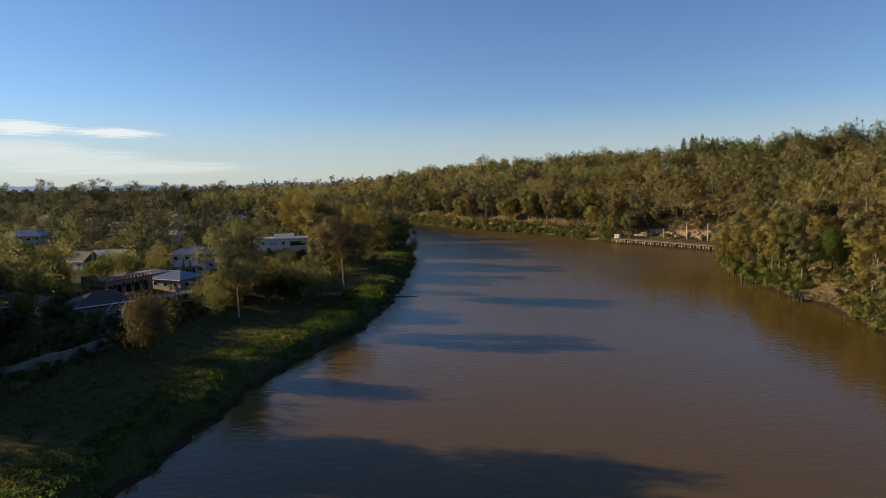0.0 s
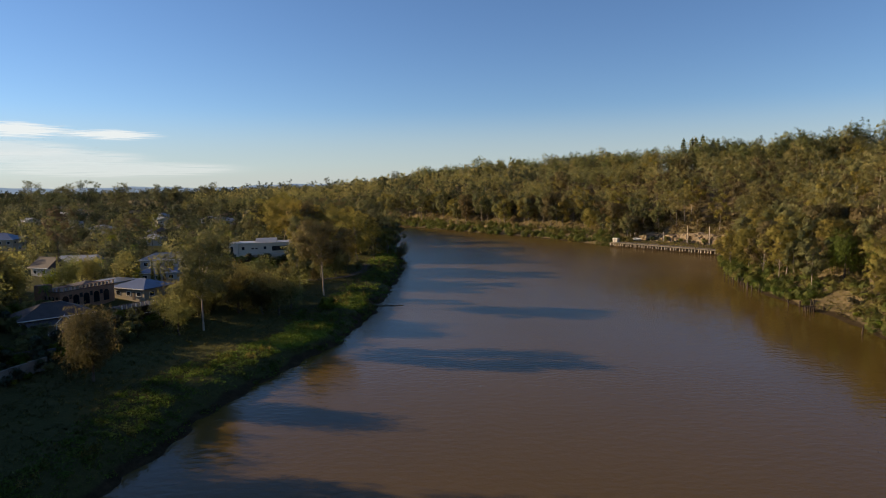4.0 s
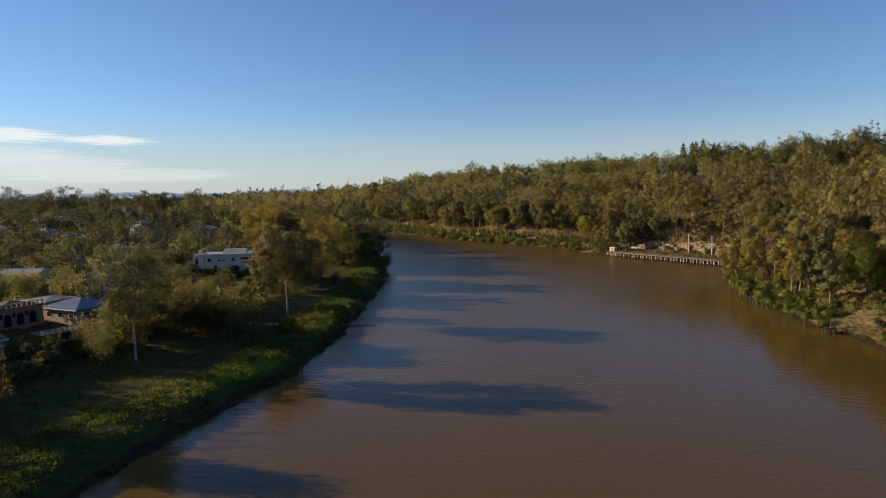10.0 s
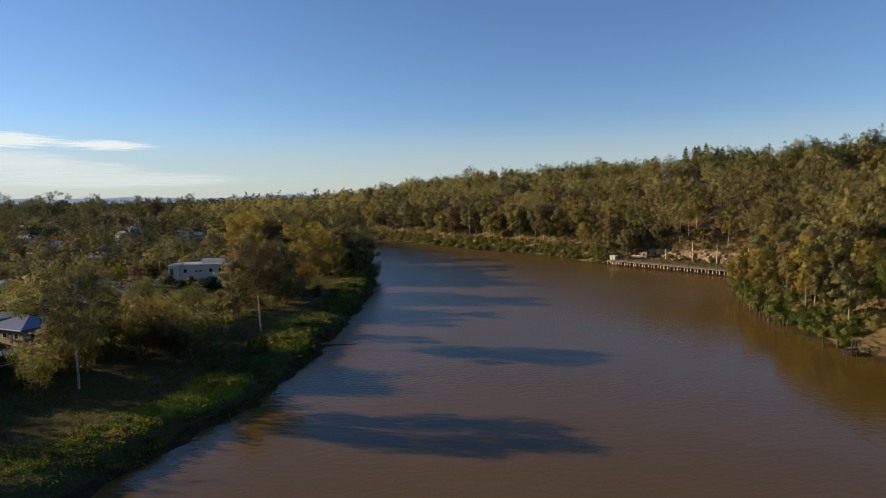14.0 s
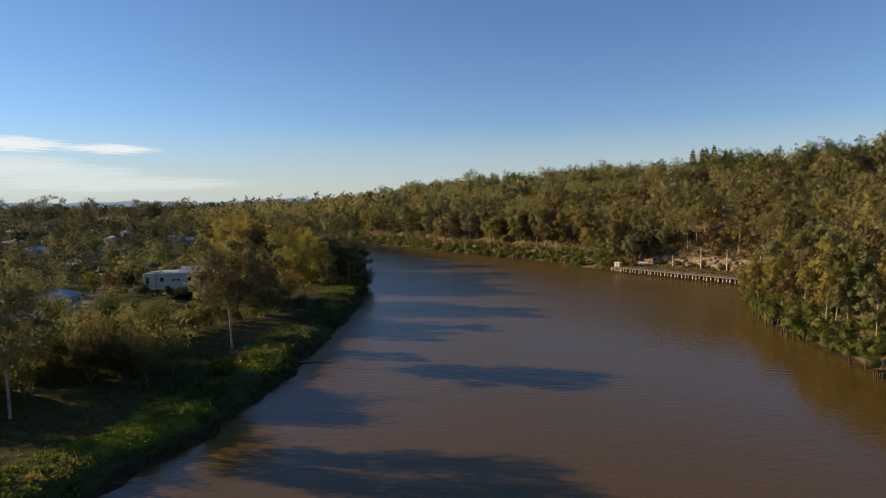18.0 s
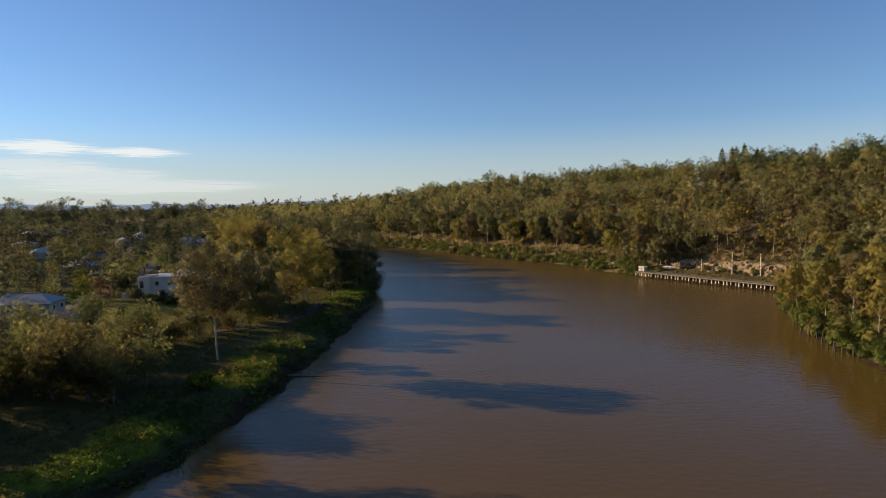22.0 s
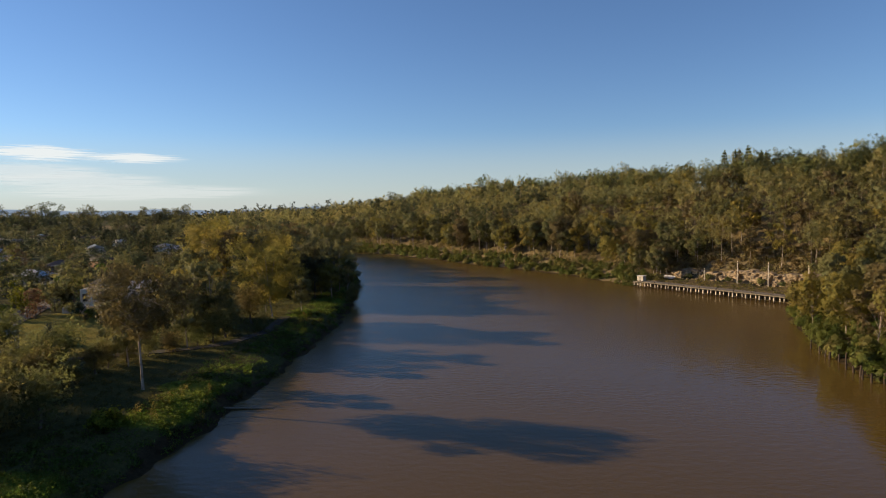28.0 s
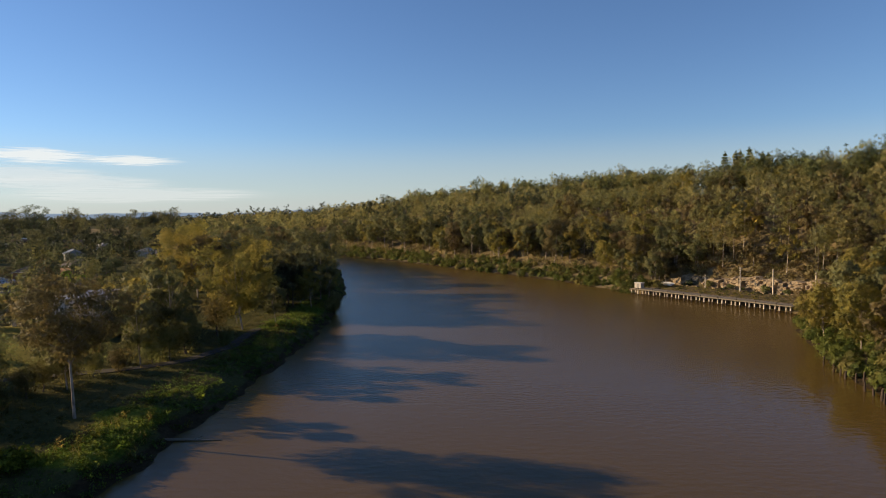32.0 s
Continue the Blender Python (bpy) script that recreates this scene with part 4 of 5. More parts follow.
def screens(x, y, reach=42, seen=SEEN, eye=(6.0, 25.0)):
    """Where a tall tree would stand between the river and one of the houses."""
    x, y = np.asarray(x, float), np.asarray(y, float)
    hit = np.zeros(x.shape, bool)
    for a, b, w in seen:
        d = np.array((eye[0] - a, eye[1] - b), float)
        d /= np.hypot(*d)
        s, off = (x - a) * d[0] + (y - b) * d[1], (x - a) * d[1] - (y - b) * d[0]
        hit |= (s > 0) & (s < reach) & (np.abs(off) < w)
    return hit



A_GUM = gum_kind("gum_tree", 22, 7.8, 10000, 0.62, OLIVE, bare=0.24, lobes=17, shell=0.45, unruly=0.2, dome=True)
B_RUST = gum_kind("gum_tree", 24, 7.6, 11000, 0.62, RUST, bare=0.30, lobes=17, shell=0.45, unruly=0.2, dome=True)
G_GOLD = gum_kind("gum_tree", 20.5, 8.2, 8000, 0.74, GOLD, bare=0.14, lobes=15, shell=0.5, unruly=0.15, dome=True)
GUMS = [gum_kind("gum_tree", 16 + 2 * i, 5.2 + 0.35 * i, 1400, 1.15, OLIVE, bare=0.16 + 0.03 * (i % 4), lobes=14, unruly=0.15, dome=True) for i in range(5)]
GOLDS = [gum_kind("gum_tree", 15 + 2.5 * i, 6.0, 1400, 1.15, GOLD, bare=0.12, lobes=14, unruly=0.15, dome=True) for i in range(3)]
RUSTS = [gum_kind("gum_tree", 18, 6.2, 1500, 1.1, RUST, bare=0.14, lobes=13, unruly=0.15, dome=True) for i in range(2)]
SHEOAK = [tree_kind("she_oak", *[(w, crown(R, lb, 2200, 0.8, 0.9, 0.3, 0.3, 0)) for w, lb in [bush_form(R, 12.5, 4.6, 12, 0.1)]][0], BROWN_BARK, leaf) for leaf in (GUM, MANGLE)]
OUTER_GUMS = [gum_kind("gum_tree", 17 + 2 * i, 5.4 + 0.35 * i, 700, 1.55, OLIVE, bare=0.16 + 0.03 * i, lobes=14, unruly=0.15, dome=True) for i in range(3)]
DUSKS = [gum_kind("gum_tree", 19 + 2 * i, 6.5, 1100, 1.25, DUSK, bark=BROWN_BARK, bare=0.2, lobes=11, unruly=0.15, dome=True) for i in range(3)]
DARKS = [bush_kind("broadleaf_tree", 9 + 1.5 * i, 5.0, 2000, 0.74, DARK, lobes=12, stem=0.14, dense=None) for i in range(3)]
BRONZES = [bush_kind("broadleaf_tree", 10 + 1.5 * i, 5.0, 2000, 0.74, BRONZE, lobes=12, stem=0.14, dense=None) for i in range(3)]
GARDEN = [bush_kind("garden_tree", 7.0 + i, 3.8, 900, 0.72, leaf, lobes=8, stem=0.12, dense=None) for i, leaf in enumerate((MIXED, LUSH, LIME, MAUVE, DARK))]
SHRUBS = [bush_kind("shrub", 2.4 + 0.5 * i, 1.9, 170, 0.42, leaf, stem=0.1, lobes=6, dense=(6, 5)) for i, leaf in enumerate((LUSH, DARK, MIXED))]
MANGROVE = [bush_kind("mangrove_bush", 4.2 + 0.6 * i, 2.9, 800, 0.5, MANGLE, stem=0.05, lobes=7, dense=None) for i in range(3)]
cyp_lobes = [(np.array((0, 0, 0.8 + 0.62 * i)), (0.55 - 0.05 * i, 0.55 - 0.05 * i, 0.7)) for i in range(9)]
CYPRESS = tree_kind("cypress", tube([(0, 0, -0.3), (0, 0, 5)], [0.12, 0.04], 6), crown(R, cyp_lobes, 900, 0.35, -0.3, 0.4, 0.4), BROWN_BARK, DARK)


def pine_form(h):
    """A hoop pine: straight stem with whorls of short branches tipped with dark tufts."""
    wood, lobes_ = [tube([(0, 0, -0.5), (0, 0, h)], [0.35, 0.06], 6)], []
    for i in range(11):
        z = h * (0.28 + 0.066 * i)
        reach = 2.7 * (1 - 0.082 * i)
        for k in range(5):
            a = 1.257 * k + 0.7 * i
            tip = np.array((reach * math.cos(a), reach * math.sin(a), z + 0.5))
            wood.append(tube([(0, 0, z), tip], [0.09, 0.03], 4))
            lobes_.append((tip, (0.7, 0.7, 0.5)))
    lobes_.append((np.array((0, 0, h)), (0.5, 0.5, 1.3)))
    return join(wood), lobes_


pw, pl = pine_form(21)
PINE = tree_kind("hoop_pine", pw, leaves(R, pl, 1500, 1.0, -0.2, 0.2, 0.5), BROWN_BARK, DARK)


def palm_form(h, rng):
    wood = [tube([(0, 0, -0.3), (0.2, 0, h * 0.5), (0.1, 0.2, h)], [0.22, 0.16, 0.13], 6)]
    vs, fs = [], []
    for k in range(15):
        a, lift = k * 2.4, 0.9 - 0.1 * k
        prev = None
        for j in range(6):
            s = j / 5
            r, z = 2.6 * s, h + lift * 1.8 * s - 2.6 * s * s
            for side in (-1, 1):
                w = 0.42 * math.sin(math.pi * min(1, 0.15 + 0.85 * s)) * side
                vs.append((0.1 + r * math.cos(a) - w * math.sin(a), 0.2 + r * math.sin(a) + w * math.cos(a), z - 0.15))
            if j:
                n = len(vs) - 4
                fs.append((n, n + 1, n + 3, n + 2))
    vs = np.array(vs)
    face = vs - (0.1, 0.2, h - 2.5)
    return join(wood), (vs, np.array(fs), face / np.linalg.norm(face, axis=1)[:, None])


PALM = tree_kind("palm_tree", *palm_form(7.5, R), BROWN_BARK, LUSH)

# the marked trees of the left bank
plant(A_GUM, -49.0, 145.0, "tall pale-trunked gum with an olive crown on the bank", turn=0.4)
plant(B_RUST, -31.0, 189.5, "white-trunked gum with a rust-tinged crown by the water", turn=2.0, size=0.93)
WEEPING = tree_kind("she_oak", *[(w, crown(R, lb, 8000, 0.7, 0.9, 0.4, 0.3, 0, unruly=0.4)) for w, lb in [bush_form(R, 11.5, 4.4, 18, 0.06)]][0], BROWN_BARK, UMBER)
plant(WEEPING, -54.5, 111.5, "weeping brown-green she-oak on the shaded grass bank")
plant(G_GOLD, -30.5, 260, "golden-leaved gum near the bend of the river", turn=1.0, size=1.08)
for x, y, sz in ((-46, 303, 1.0), (-40, 322, 0.9), (-64, 309, 1.12), (-78, 330, 1.1), (-56, 341, 1.0), (-90, 355, 1.15)):
    plant(G_GOLD, x, y, "large golden-olive gum with a rounded crown in the bend grove", group="golden gums of the bend", size=sz)
for x, y, sz in ((-75, 89, 1.28), (-83, 82, 1.2)):
    plant(A_GUM, x, y, "very tall olive gum shading the garden terraces", group="garden gums", size=sz)
plant(SHRUBS[0], -26.5, 170.5, "rounded green shrub on the edge of the bank", "shrub", size=1.5)

NEAR = "trees on the house-side bank"
for i, (x, y, k, s) in enumerate((
    (-47, 164.5, 0, 1.0), (-41, 163, 1, 0.8), (-37, 162.5, 2, 0.85), (-47, 163, 2, 0.95), (-42, 168, 0, 1.0), (-36, 170.5, 1, 0.9), (-50, 171, 1, 1.0),
    (-55, 165, 2, 0.9), (-46, 176, 2, 0.7), (-53, 179, 0, 0.75),  (-59, 176, 1, 0.9), (-61, 186, 2, 0.65), (-53, 195, 0, 0.78),
    (-46, 214, 2, 0.55), (-33, 232, 1, 0.9), (-40, 228, 0, 0.8), (-33, 250, 2, 0.85), (-39, 243, 1, 0.9), (-46, 245, 0, 0.9), (-66, 203, 2, 0.75), (-57, 171, 0, 1.0), (-64, 166, 1, 0.6), (-63, 180, 2, 1.0), (-43, 206, 0, 0.5), (-41, 211, 1, 0.45), (-45, 219, 2, 0.5), (-39, 216, 0, 0.45), (-36, 223, 1, 0.5), (-47, 209, 2, 0.5), (-55, 150, 0, 0.8), (-55, 157, 1, 0.8), (-52, 153, 2, 0.65), (-58, 146, 1, 0.7), (-54, 162, 0, 0.85), (-50, 186, 1, 0.6), (-45, 192, 0, 0.5), (-44, 201, 2, 0.42), (-43, 183, 1, 0.45), (-50, 192, 0, 0.5), (-51, 199, 2, 0.78), (-47, 204, 0, 0.5), (-47, 186, 1, 0.65), (-53, 190, 0, 0.8), (-44, 197, 1, 0.5), (-52, 140, 2, 0.65), (-34, 226, 1, 0.75), (-37, 236, 2, 0.8), (-27, 240, 0, 0.5), (-58, 152, 0, 0.45), (-60, 160, 1, 0.7))):
    if i % 5 in (1, 3):
        plant(BRONZES[k], x, y, "olive-brown broadleaf tree crowding the grassy bank", group=NEAR, size=s)
    else:
        plant(DARKS[k], x, y, "dense dark broadleaf tree crowding the grassy bank", group=NEAR, size=s)
for x, y, k, s in ((-43, 232, 0, 0.8), (-38, 236, 2, 0.8), (-49, 238, 1, 0.75), (-41, 203, 0, 0.7), (-38, 222, 0, 0.75), (-54, 262, 2, 0.8), (-25, 271, 0, 0.6), (-22, 300, 1, 0.72), (-27, 306, 3, 0.7), (-19, 311, 2, 0.6), (-23, 318, 4, 0.7), (-22.5, 331, 1, 0.75), (-28, 326, 2, 0.75)):
    plant(GUMS[k] if k % 2 == 0 or y < 225 else GOLDS[k % 3], x, y, "slim olive gum standing among the bank trees", group=NEAR, size=s * 1.18)
# a mown clearing lies open to the sun between the two groves
bend = scatter(900, -95, -15, 268, 500, lambda x, y: (left_of(x, y) > 7) & (left_of(x, y) < 48) & ~((x > -85) & (y + 0.23 * x > 261) & (y + 0.23 * x < 283)), 10.0)
for i, (x, y) in enumerate(bend[:60]):
    kind = (GOLDS[0], OUTER_GUMS[1], DUSKS[0], GUMS[3], RUSTS[1], OUTER_GUMS[2], DUSKS[1])[i % 7]
    plant(kind, x, y, "golden-olive gum in the grove along the river bend", group=NEAR, size=0.75 + 0.5 * random.random())
for x, y, k, s in ((-66, 143, 1, 0.8), (-62, 141, 0, 0.7), (-87, 126, 1, 0.9), (-71, 119, 0, 0.5), (-76, 112, 4, 0.6), (-84, 118, 0, 0.8), (-92, 141, 4, 1.0), (-97, 150, 0, 1.1), (-99, 160, 4, 1.0), (-93, 168, 0, 0.9), (-88, 178, 2, 0.6), (-95, 186, 4, 1.0), (-84, 188, 1, 0.9), (-99, 196, 0, 1.0), (-106, 206, 1, 1.1), (-92, 205, 0, 0.8), (-103, 178, 1, 1.1),
                   (-66, 217, 0, 0.55), (-70, 235.5, 0, 0.5), (-83, 236, 3, 0.75), (-89, 233, 1, 0.5), (-97, 236, 4, 0.7), (-92, 243, 2, 1.0), (-86, 252, 0, 1.0), (-90, 262, 1, 1.0), (-63, 246, 4, 0.45), (-56, 243, 0, 0.5), (-50, 224, 0, 0.6), (-68, 186, 0, 0.7), (-66, 200, 4, 0.6), (-62, 194, 0, 0.6)):
    plant(GARDEN[k], x, y, ("leafy mixed garden tree beside the houses", "lush green garden tree beside the houses", "bright yellow-green garden tree beside the houses", "purplish thin-leaved garden tree by the lane", "dark dense garden tree beside the houses")[k], group="garden trees", size=s * (0.6 if screens(x, y, 30) or screens(x, y, 120, FAR_LEFT, (3, 10)) else 1.0))
shade = scatter(700, -125, -60, 62, 205, lambda x, y: (left_of(x, y) > 34) & ~screens(x, y) & ~screens(x, y, 120, FAR_LEFT, (3, 10)) & ((x < -97) | ((y < 88) & (x < -66)) | (y > 180)) & np.array([all(math.hypot(p - a, q - b) > r * 0.8 + 2.0 for a, b, r in ((-78, 142, 10), (-84, 158, 9), (-74, 169, 8), (-83, 174, 6), (-65, 151, 7), (-80, 200, 10), (-94, 131, 8), (-71, 206, 6), (-69, 105, 8), (-75, 118, 7), (-121, 207, 6))) for p, q in zip(x, y)]), 6.5)
for i, (x, y) in enumerate(shade):
    k = (0, 4, 1, 4, 0, 2, 4)[i % 7]
    plant(GARDEN[k], x, y, ("leafy mixed garden tree beside the houses", "lush green garden tree beside the houses", "bright yellow-green garden tree beside the houses", "", "dark dense garden tree beside the houses")[k], group="garden trees", size=0.6 + 0.35 * random.random())
# added trees, meant to stand unseen, that throw shade over the terrace lawn
for i in range(20):
    y = 84 + 3.4 * i + 1.5 * math.sin(i * 3.1)
    plant(DARKS[i % 3], -0.80 * y - 6 - 6.5 * (i % 2), y, "tall dense tree added beside the view to shade the terraces", group="shade trees", size=1.15 + 0.25 * random.random())
for i, (x, y) in enumerate(((-96, 118), (-101, 127), (-106, 136), (-111, 146), (-100, 136), (-116, 156))):
    plant(DARKS[i % 3], x, y, "tall dense tree added beside the view to shade the terraces", group="shade trees", size=1.3 + 0.1 * (i % 3))
for x, y, s in ((-100, 152, 1.15), (-101, 158, 1.1), (-102, 163, 0.85), (-99, 180, 0.95), (-98, 187, 0.85)):
    plant(DARKS[int(y) % 3], x, y, "dense shade tree behind the brick house", group="shade trees", size=s)
low_garden = scatter(500, -96, -58, 88, 150, lambda x, y: (left_of(x, y) > 27) & (y > 118) & np.array([all(math.hypot(p - a, q - b) > r * 0.85 + 1.0 for a, b, r in ((-78, 142, 9), (-84, 158, 8), (-65, 151, 7), (-94, 131, 8), (-73, 137, 6))) for p, q in zip(x, y)]), 3.6)
for i, (x, y) in enumerate(low_garden):
    k = (1, 2, 0, 1)[i % 4]
    plant(SHRUBS[k], x, y, ("lush green shrub in the terraced gardens", "dark green shrub in the terraced gardens", "olive shrub in the terraced gardens")[k], "shrub", "garden shrubs", 0.7 + 0.6 * random.random())
for x, y in ((-79.5, 187.5), (-76.0, 184.0)):
    plant(CYPRESS, x, y, "slender dark cypress beside the grey-roofed house", group="cypresses", size=1.25)
terrace = scatter(260, -86, -60, 90, 124, lambda x, y: (left_of(x, y) > 30) & (x > -0.74 * y - 3), 2.5)
for i, (x, y) in enumerate(terrace):
    k = (2, 1, 0)[i % 3]
    plant(SHRUBS[k], x, y, ("lush green shrub trailing over the garden wall", "dark green shrub beside the garden wall", "olive shrub beside the garden wall")[k], "shrub", "terrace shrubs", 0.4 + 0.4 * random.random())
plant(CYPRESS, -113, 198, "slender dark cypress beside the gabled house", group="cypresses", size=1.2)
for x, y, s in ((-98, 268, 1.0), (-104, 300, 1.1), (-110, 240, 0.9), (-93, 291, 1.0), (-130, 262, 1.1), (-86, 150, 0.8)):
    plant(PALM, x, y, "palm tree with drooping green fronds in a garden", group="palms", size=s)

plant(DARKS[0], -15.0, 303, "dark tree leaning out over the water at the bend", group=NEAR, size=0.8)
log = thing("fallen_log", -13.5, 188.5, 0, 4, "pale fallen log lying in the shallows", "log")
lv, lf = tube([(-3.5, 0, 0.35), (0, 0.2, 0.15), (5.5, -0.15, 0.05)], [0.24, 0.18, 0.07], 7)
solid("stem", lv, [tuple(q) for q in lf] + [tuple(range(6, -1, -1)), tuple(range(14, 21))], TIMBER, log)
lv, lf = tube([(1.0, 0.1, 0.15), (2.4, 0.9, 0.45)], [0.09, 0.03], 5)
solid("branch", lv, [tuple(q) for q in lf], TIMBER, log)

for i in range(13):
    hx, hy = hedge_spot(-13 + 2.1 * i, -10.6 - 1.1 * (i % 2))
    plant(SHRUBS[(1, 2, 0)[i % 3]], hx, hy, ("lush green shrub along the foot of the modern house", "dark green shrub along the foot of the modern house", "olive shrub along the foot of the modern house")[(1, 2, 0)[i % 3]], "shrub", "shrubs below the modern house", 0.95 + 0.35 * random.random())

# forest bank
FOREST = "trees on the forest bank"
for x, y, k, s in ((116, 236, 0, 1.0), (121, 243, 1, 0.9), (113.5, 207, 2, 0.95), (119, 212, 1, 1.0), (125, 226, 0, 0.95), (109.5, 156, 2, 1.0), (116, 150, 1, 1.0), (121, 196, 0, 1.0), (128, 252, 0, 0.9), (118, 138, 2, 1.0), (120, 258, 0, 0.8), (116, 250, 1, 0.85), (112, 122, 1, 1.0)):
    plant(GOLDS[k], x, y, "golden-olive gum on the forested bank above the water", group=FOREST, size=s)
for x, y, k, s in ((117, 222, 0, 1.0), (112, 219, 1, 0.85), (124, 206, 0, 1.1), (131, 262, 1, 0.7), (121, 266, 1, 0.62), (124, 182, 1, 1.0), (122, 165, 0, 0.95)):
    plant(RUSTS[k], x, y, "rusty brown gum on the forested bank", group=FOREST, size=s)
for x, y, s in ((116.5, 183.5, 1.05), (119, 190, 0.9), (121, 177, 0.85)):
    plant(SHEOAK[1], x, y, "feathery green she-oak above the sandy bank", group=FOREST, size=s)
for i in range(58):
    y = 178 + 104 * (i + 0.3 * math.sin(i * 2.1)) / 58
    x = float(np.interp(y, ALONG, EDGE_R)) + 1.6 + 2.1 * ((i * 7) % 4)
    plant(MANGROVE[i % 3], x, y, "bushy olive-green mangrove at the water's edge", "bush", "mangroves at the bank", 0.42 + 0.3 * random.random(), sink=0.6)
for x, y, k, s in ((105, 188, 0, 1.0), (107, 193, 1, 0.8), (103.5, 150, 0, 0.7), (109, 168, 2, 0.7), (112, 172, 1, 0.9), (105, 160, 0, 0.6)):
    plant(SHRUBS[k], x, y, "low shrub on the sandy bank", "shrub", "shrubs on the sandy bank", s)
front = scatter(1500, 95, 175, 120, 285, lambda x, y: (right_of(x, y) > np.where((y > 148) & (y < 186), 17, 7)) & (right_of(x, y) < 30), 6.0)[:60]
front += scatter(2500, -110, 175, 350, 640, lambda x, y: (right_of(x, y) > 13) & (right_of(x, y) < 30), 6.8)[:85]
for i, (x, y) in enumerate(front):
    kind = (GUMS[i % 5] if y < 330 else OUTER_GUMS[i % 3]) if i % 5 < 3 else (GOLDS[i % 3] if i % 2 else RUSTS[i % 4 // 2])
    plant(kind, x, y, "olive gum with pale trunk at the foot of the hill", group=FOREST, size=(0.55 if y < 400 else 0.8) + 0.4 * random.random())
for i, (x, y) in enumerate(((-384, 620), (-364, 622), (-342, 620), (-325, 640), (-308, 620), (-376, 850), (-368, 856), (-358, 848), (-350, 852), (-343, 850), (-224, 620), (-410, 640), (-262, 610))):
    plant(DUSKS[i % 3], x, y, "tall gum rising over the distant suburb, toned cool for haze", group="skyline gums", size=(1.0, 1.08, 1.12)[i % 3] * (1.72 if y > 800 else 1.48))
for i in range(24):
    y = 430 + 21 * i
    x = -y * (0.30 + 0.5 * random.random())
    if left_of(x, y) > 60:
        plant(DUSKS[i % 3], x, y, "tall gum rising over the distant suburb, toned cool for haze", group="skyline gums", size=0.85 + 0.7 * random.random() ** 2)
for i, (x, y) in enumerate(((182, 453), (186, 457), (190, 455), (194, 460), (199, 458), (204, 462), (177, 456))):
    plant(PINE, x, y, "dark hoop pine on the ridge line", group="hoop pines on the ridge", size=1.12 + 0.06 * (i % 3))

for i, (u, v, s) in enumerate(((11, 22.2, 0.8), (19.5, 22.4, 1.0), (28, 22.2, 0.8), (33, 21.8, 0.6), (41, 22.3, 1.0), (49, 22.0, 0.8), (56, 22.4, 0.9))):
    spot = W0 + along_w * u + back_w * v
    plant(SHRUBS[1], spot.x, spot.y, "dark shrub growing against the rock face", "shrub", "shrubs at the rock face", s)

# ---- undergrowth past counting ----
def thicket(name, places, lobes_of, count, size, mat, label, category, droop=0.2, thin=0.45, body=False):
    """Low plants joined into one object."""
    zs = ground_z([p[0] for p in places], [p[1] for p in places])
    vs, fs, hs, ws, n = [], [], [], [], 0
    for (x, y), z in zip(places, zs):
        v, f, face = crown(R, lobes_of(), count, size, droop, 0.5, thin, 0.74, 7, 5) if body else leaves(R, lobes_of(), count, size, droop, 0.35, thin)
        vs.append(v + (x, y, z))
        fs.append(f + n)
        hs.append(np.full(len(v), R.random()))
        ws.append(face)
        n += len(v)
    return tagged(new(name, quad_mesh(name, np.concatenate(vs), np.concatenate(fs), [mat], hue=np.concatenate(hs), spray=np.concatenate(ws))), label, category, kind="stuff")


def mound(w, h):
    return lambda: [(np.array((0, 0, 0.25 * h)), (w * (0.7 + 0.6 * R.random()), w * (0.7 + 0.6 * R.random()), h * (0.6 + 0.8 * R.random())))]


def tuft(w, h):
    return lambda: [(np.array((0, 0, 0.4 * h)), (w, w, h * (0.6 + 0.7 * R.random())))]


bank = scatter(12000, -75, -8, 40, 470, lambda x, y: (left_of(x, y) > 0.5) & (left_of(x, y) < 11 + 4.5 * waves(x, y, 16, 5)), 1.0)
thicket("bank_creepers", [p for i, p in enumerate(bank) if i % 8 < 7 and waves(p[0], p[1], 7, 8) > -0.35], mound(1.15, 0.6), 76, 0.34, SHORE, "tangled green creepers covering the river bank", "undergrowth", 0.1, 0.7)
thicket("bank_reeds", [p for i, p in enumerate(bank) if i % 8 == 7 and waves(p[0], p[1], 12, 4) > 0.15], tuft(0.7, 1.2), 44, 0.8, REED, "dry tan reeds and long grass along the bank", "reeds", -0.7, 0.22)
sward = scatter(16000, -75, -8, 50, 310, lambda x, y: (left_of(x, y) > 2) & (left_of(x, y) < 13 + 4 * waves(x, y, 16, 5)), 0.9)
thicket("bank_grass", sward, tuft(0.55, 0.3), 11, 0.4, SHORE, "lush green grass along the top of the bank", "grass", -0.5, 0.35)
rough = scatter(16000, -110, -20, 50, 330, lambda x, y: (left_of(x, y) > 8) & (left_of(x, y) < 48) & (waves(x, y, 14, 3) > -0.6), 1.5)
thicket("grass_tufts", rough, tuft(0.7, 0.28), 13, 0.45, ROUGH, "long rough grass on the river terrace", "grass", -0.5, 0.35)
lowr = scatter(14000, -110, 140, 100, 640, lambda x, y: (right_of(x, y) > 0.2) & (right_of(x, y) < 15) & ((y < 162) | (y > 182) | (right_of(x, y) > 11)) & ((y < 280) | (y > 345)), 2.2)
thicket("far_bank_shrubs", lowr, mound(2.0, 2.4), 46, 0.7, BANKSIDE, "green and olive shrubs lining the far bank", "undergrowth", 0.1, 0.7, True)
sandy = scatter(500, 98, 116, 150, 186, lambda x, y: (right_of(x, y) > 1.5) & (right_of(x, y) < 14), 1.5)
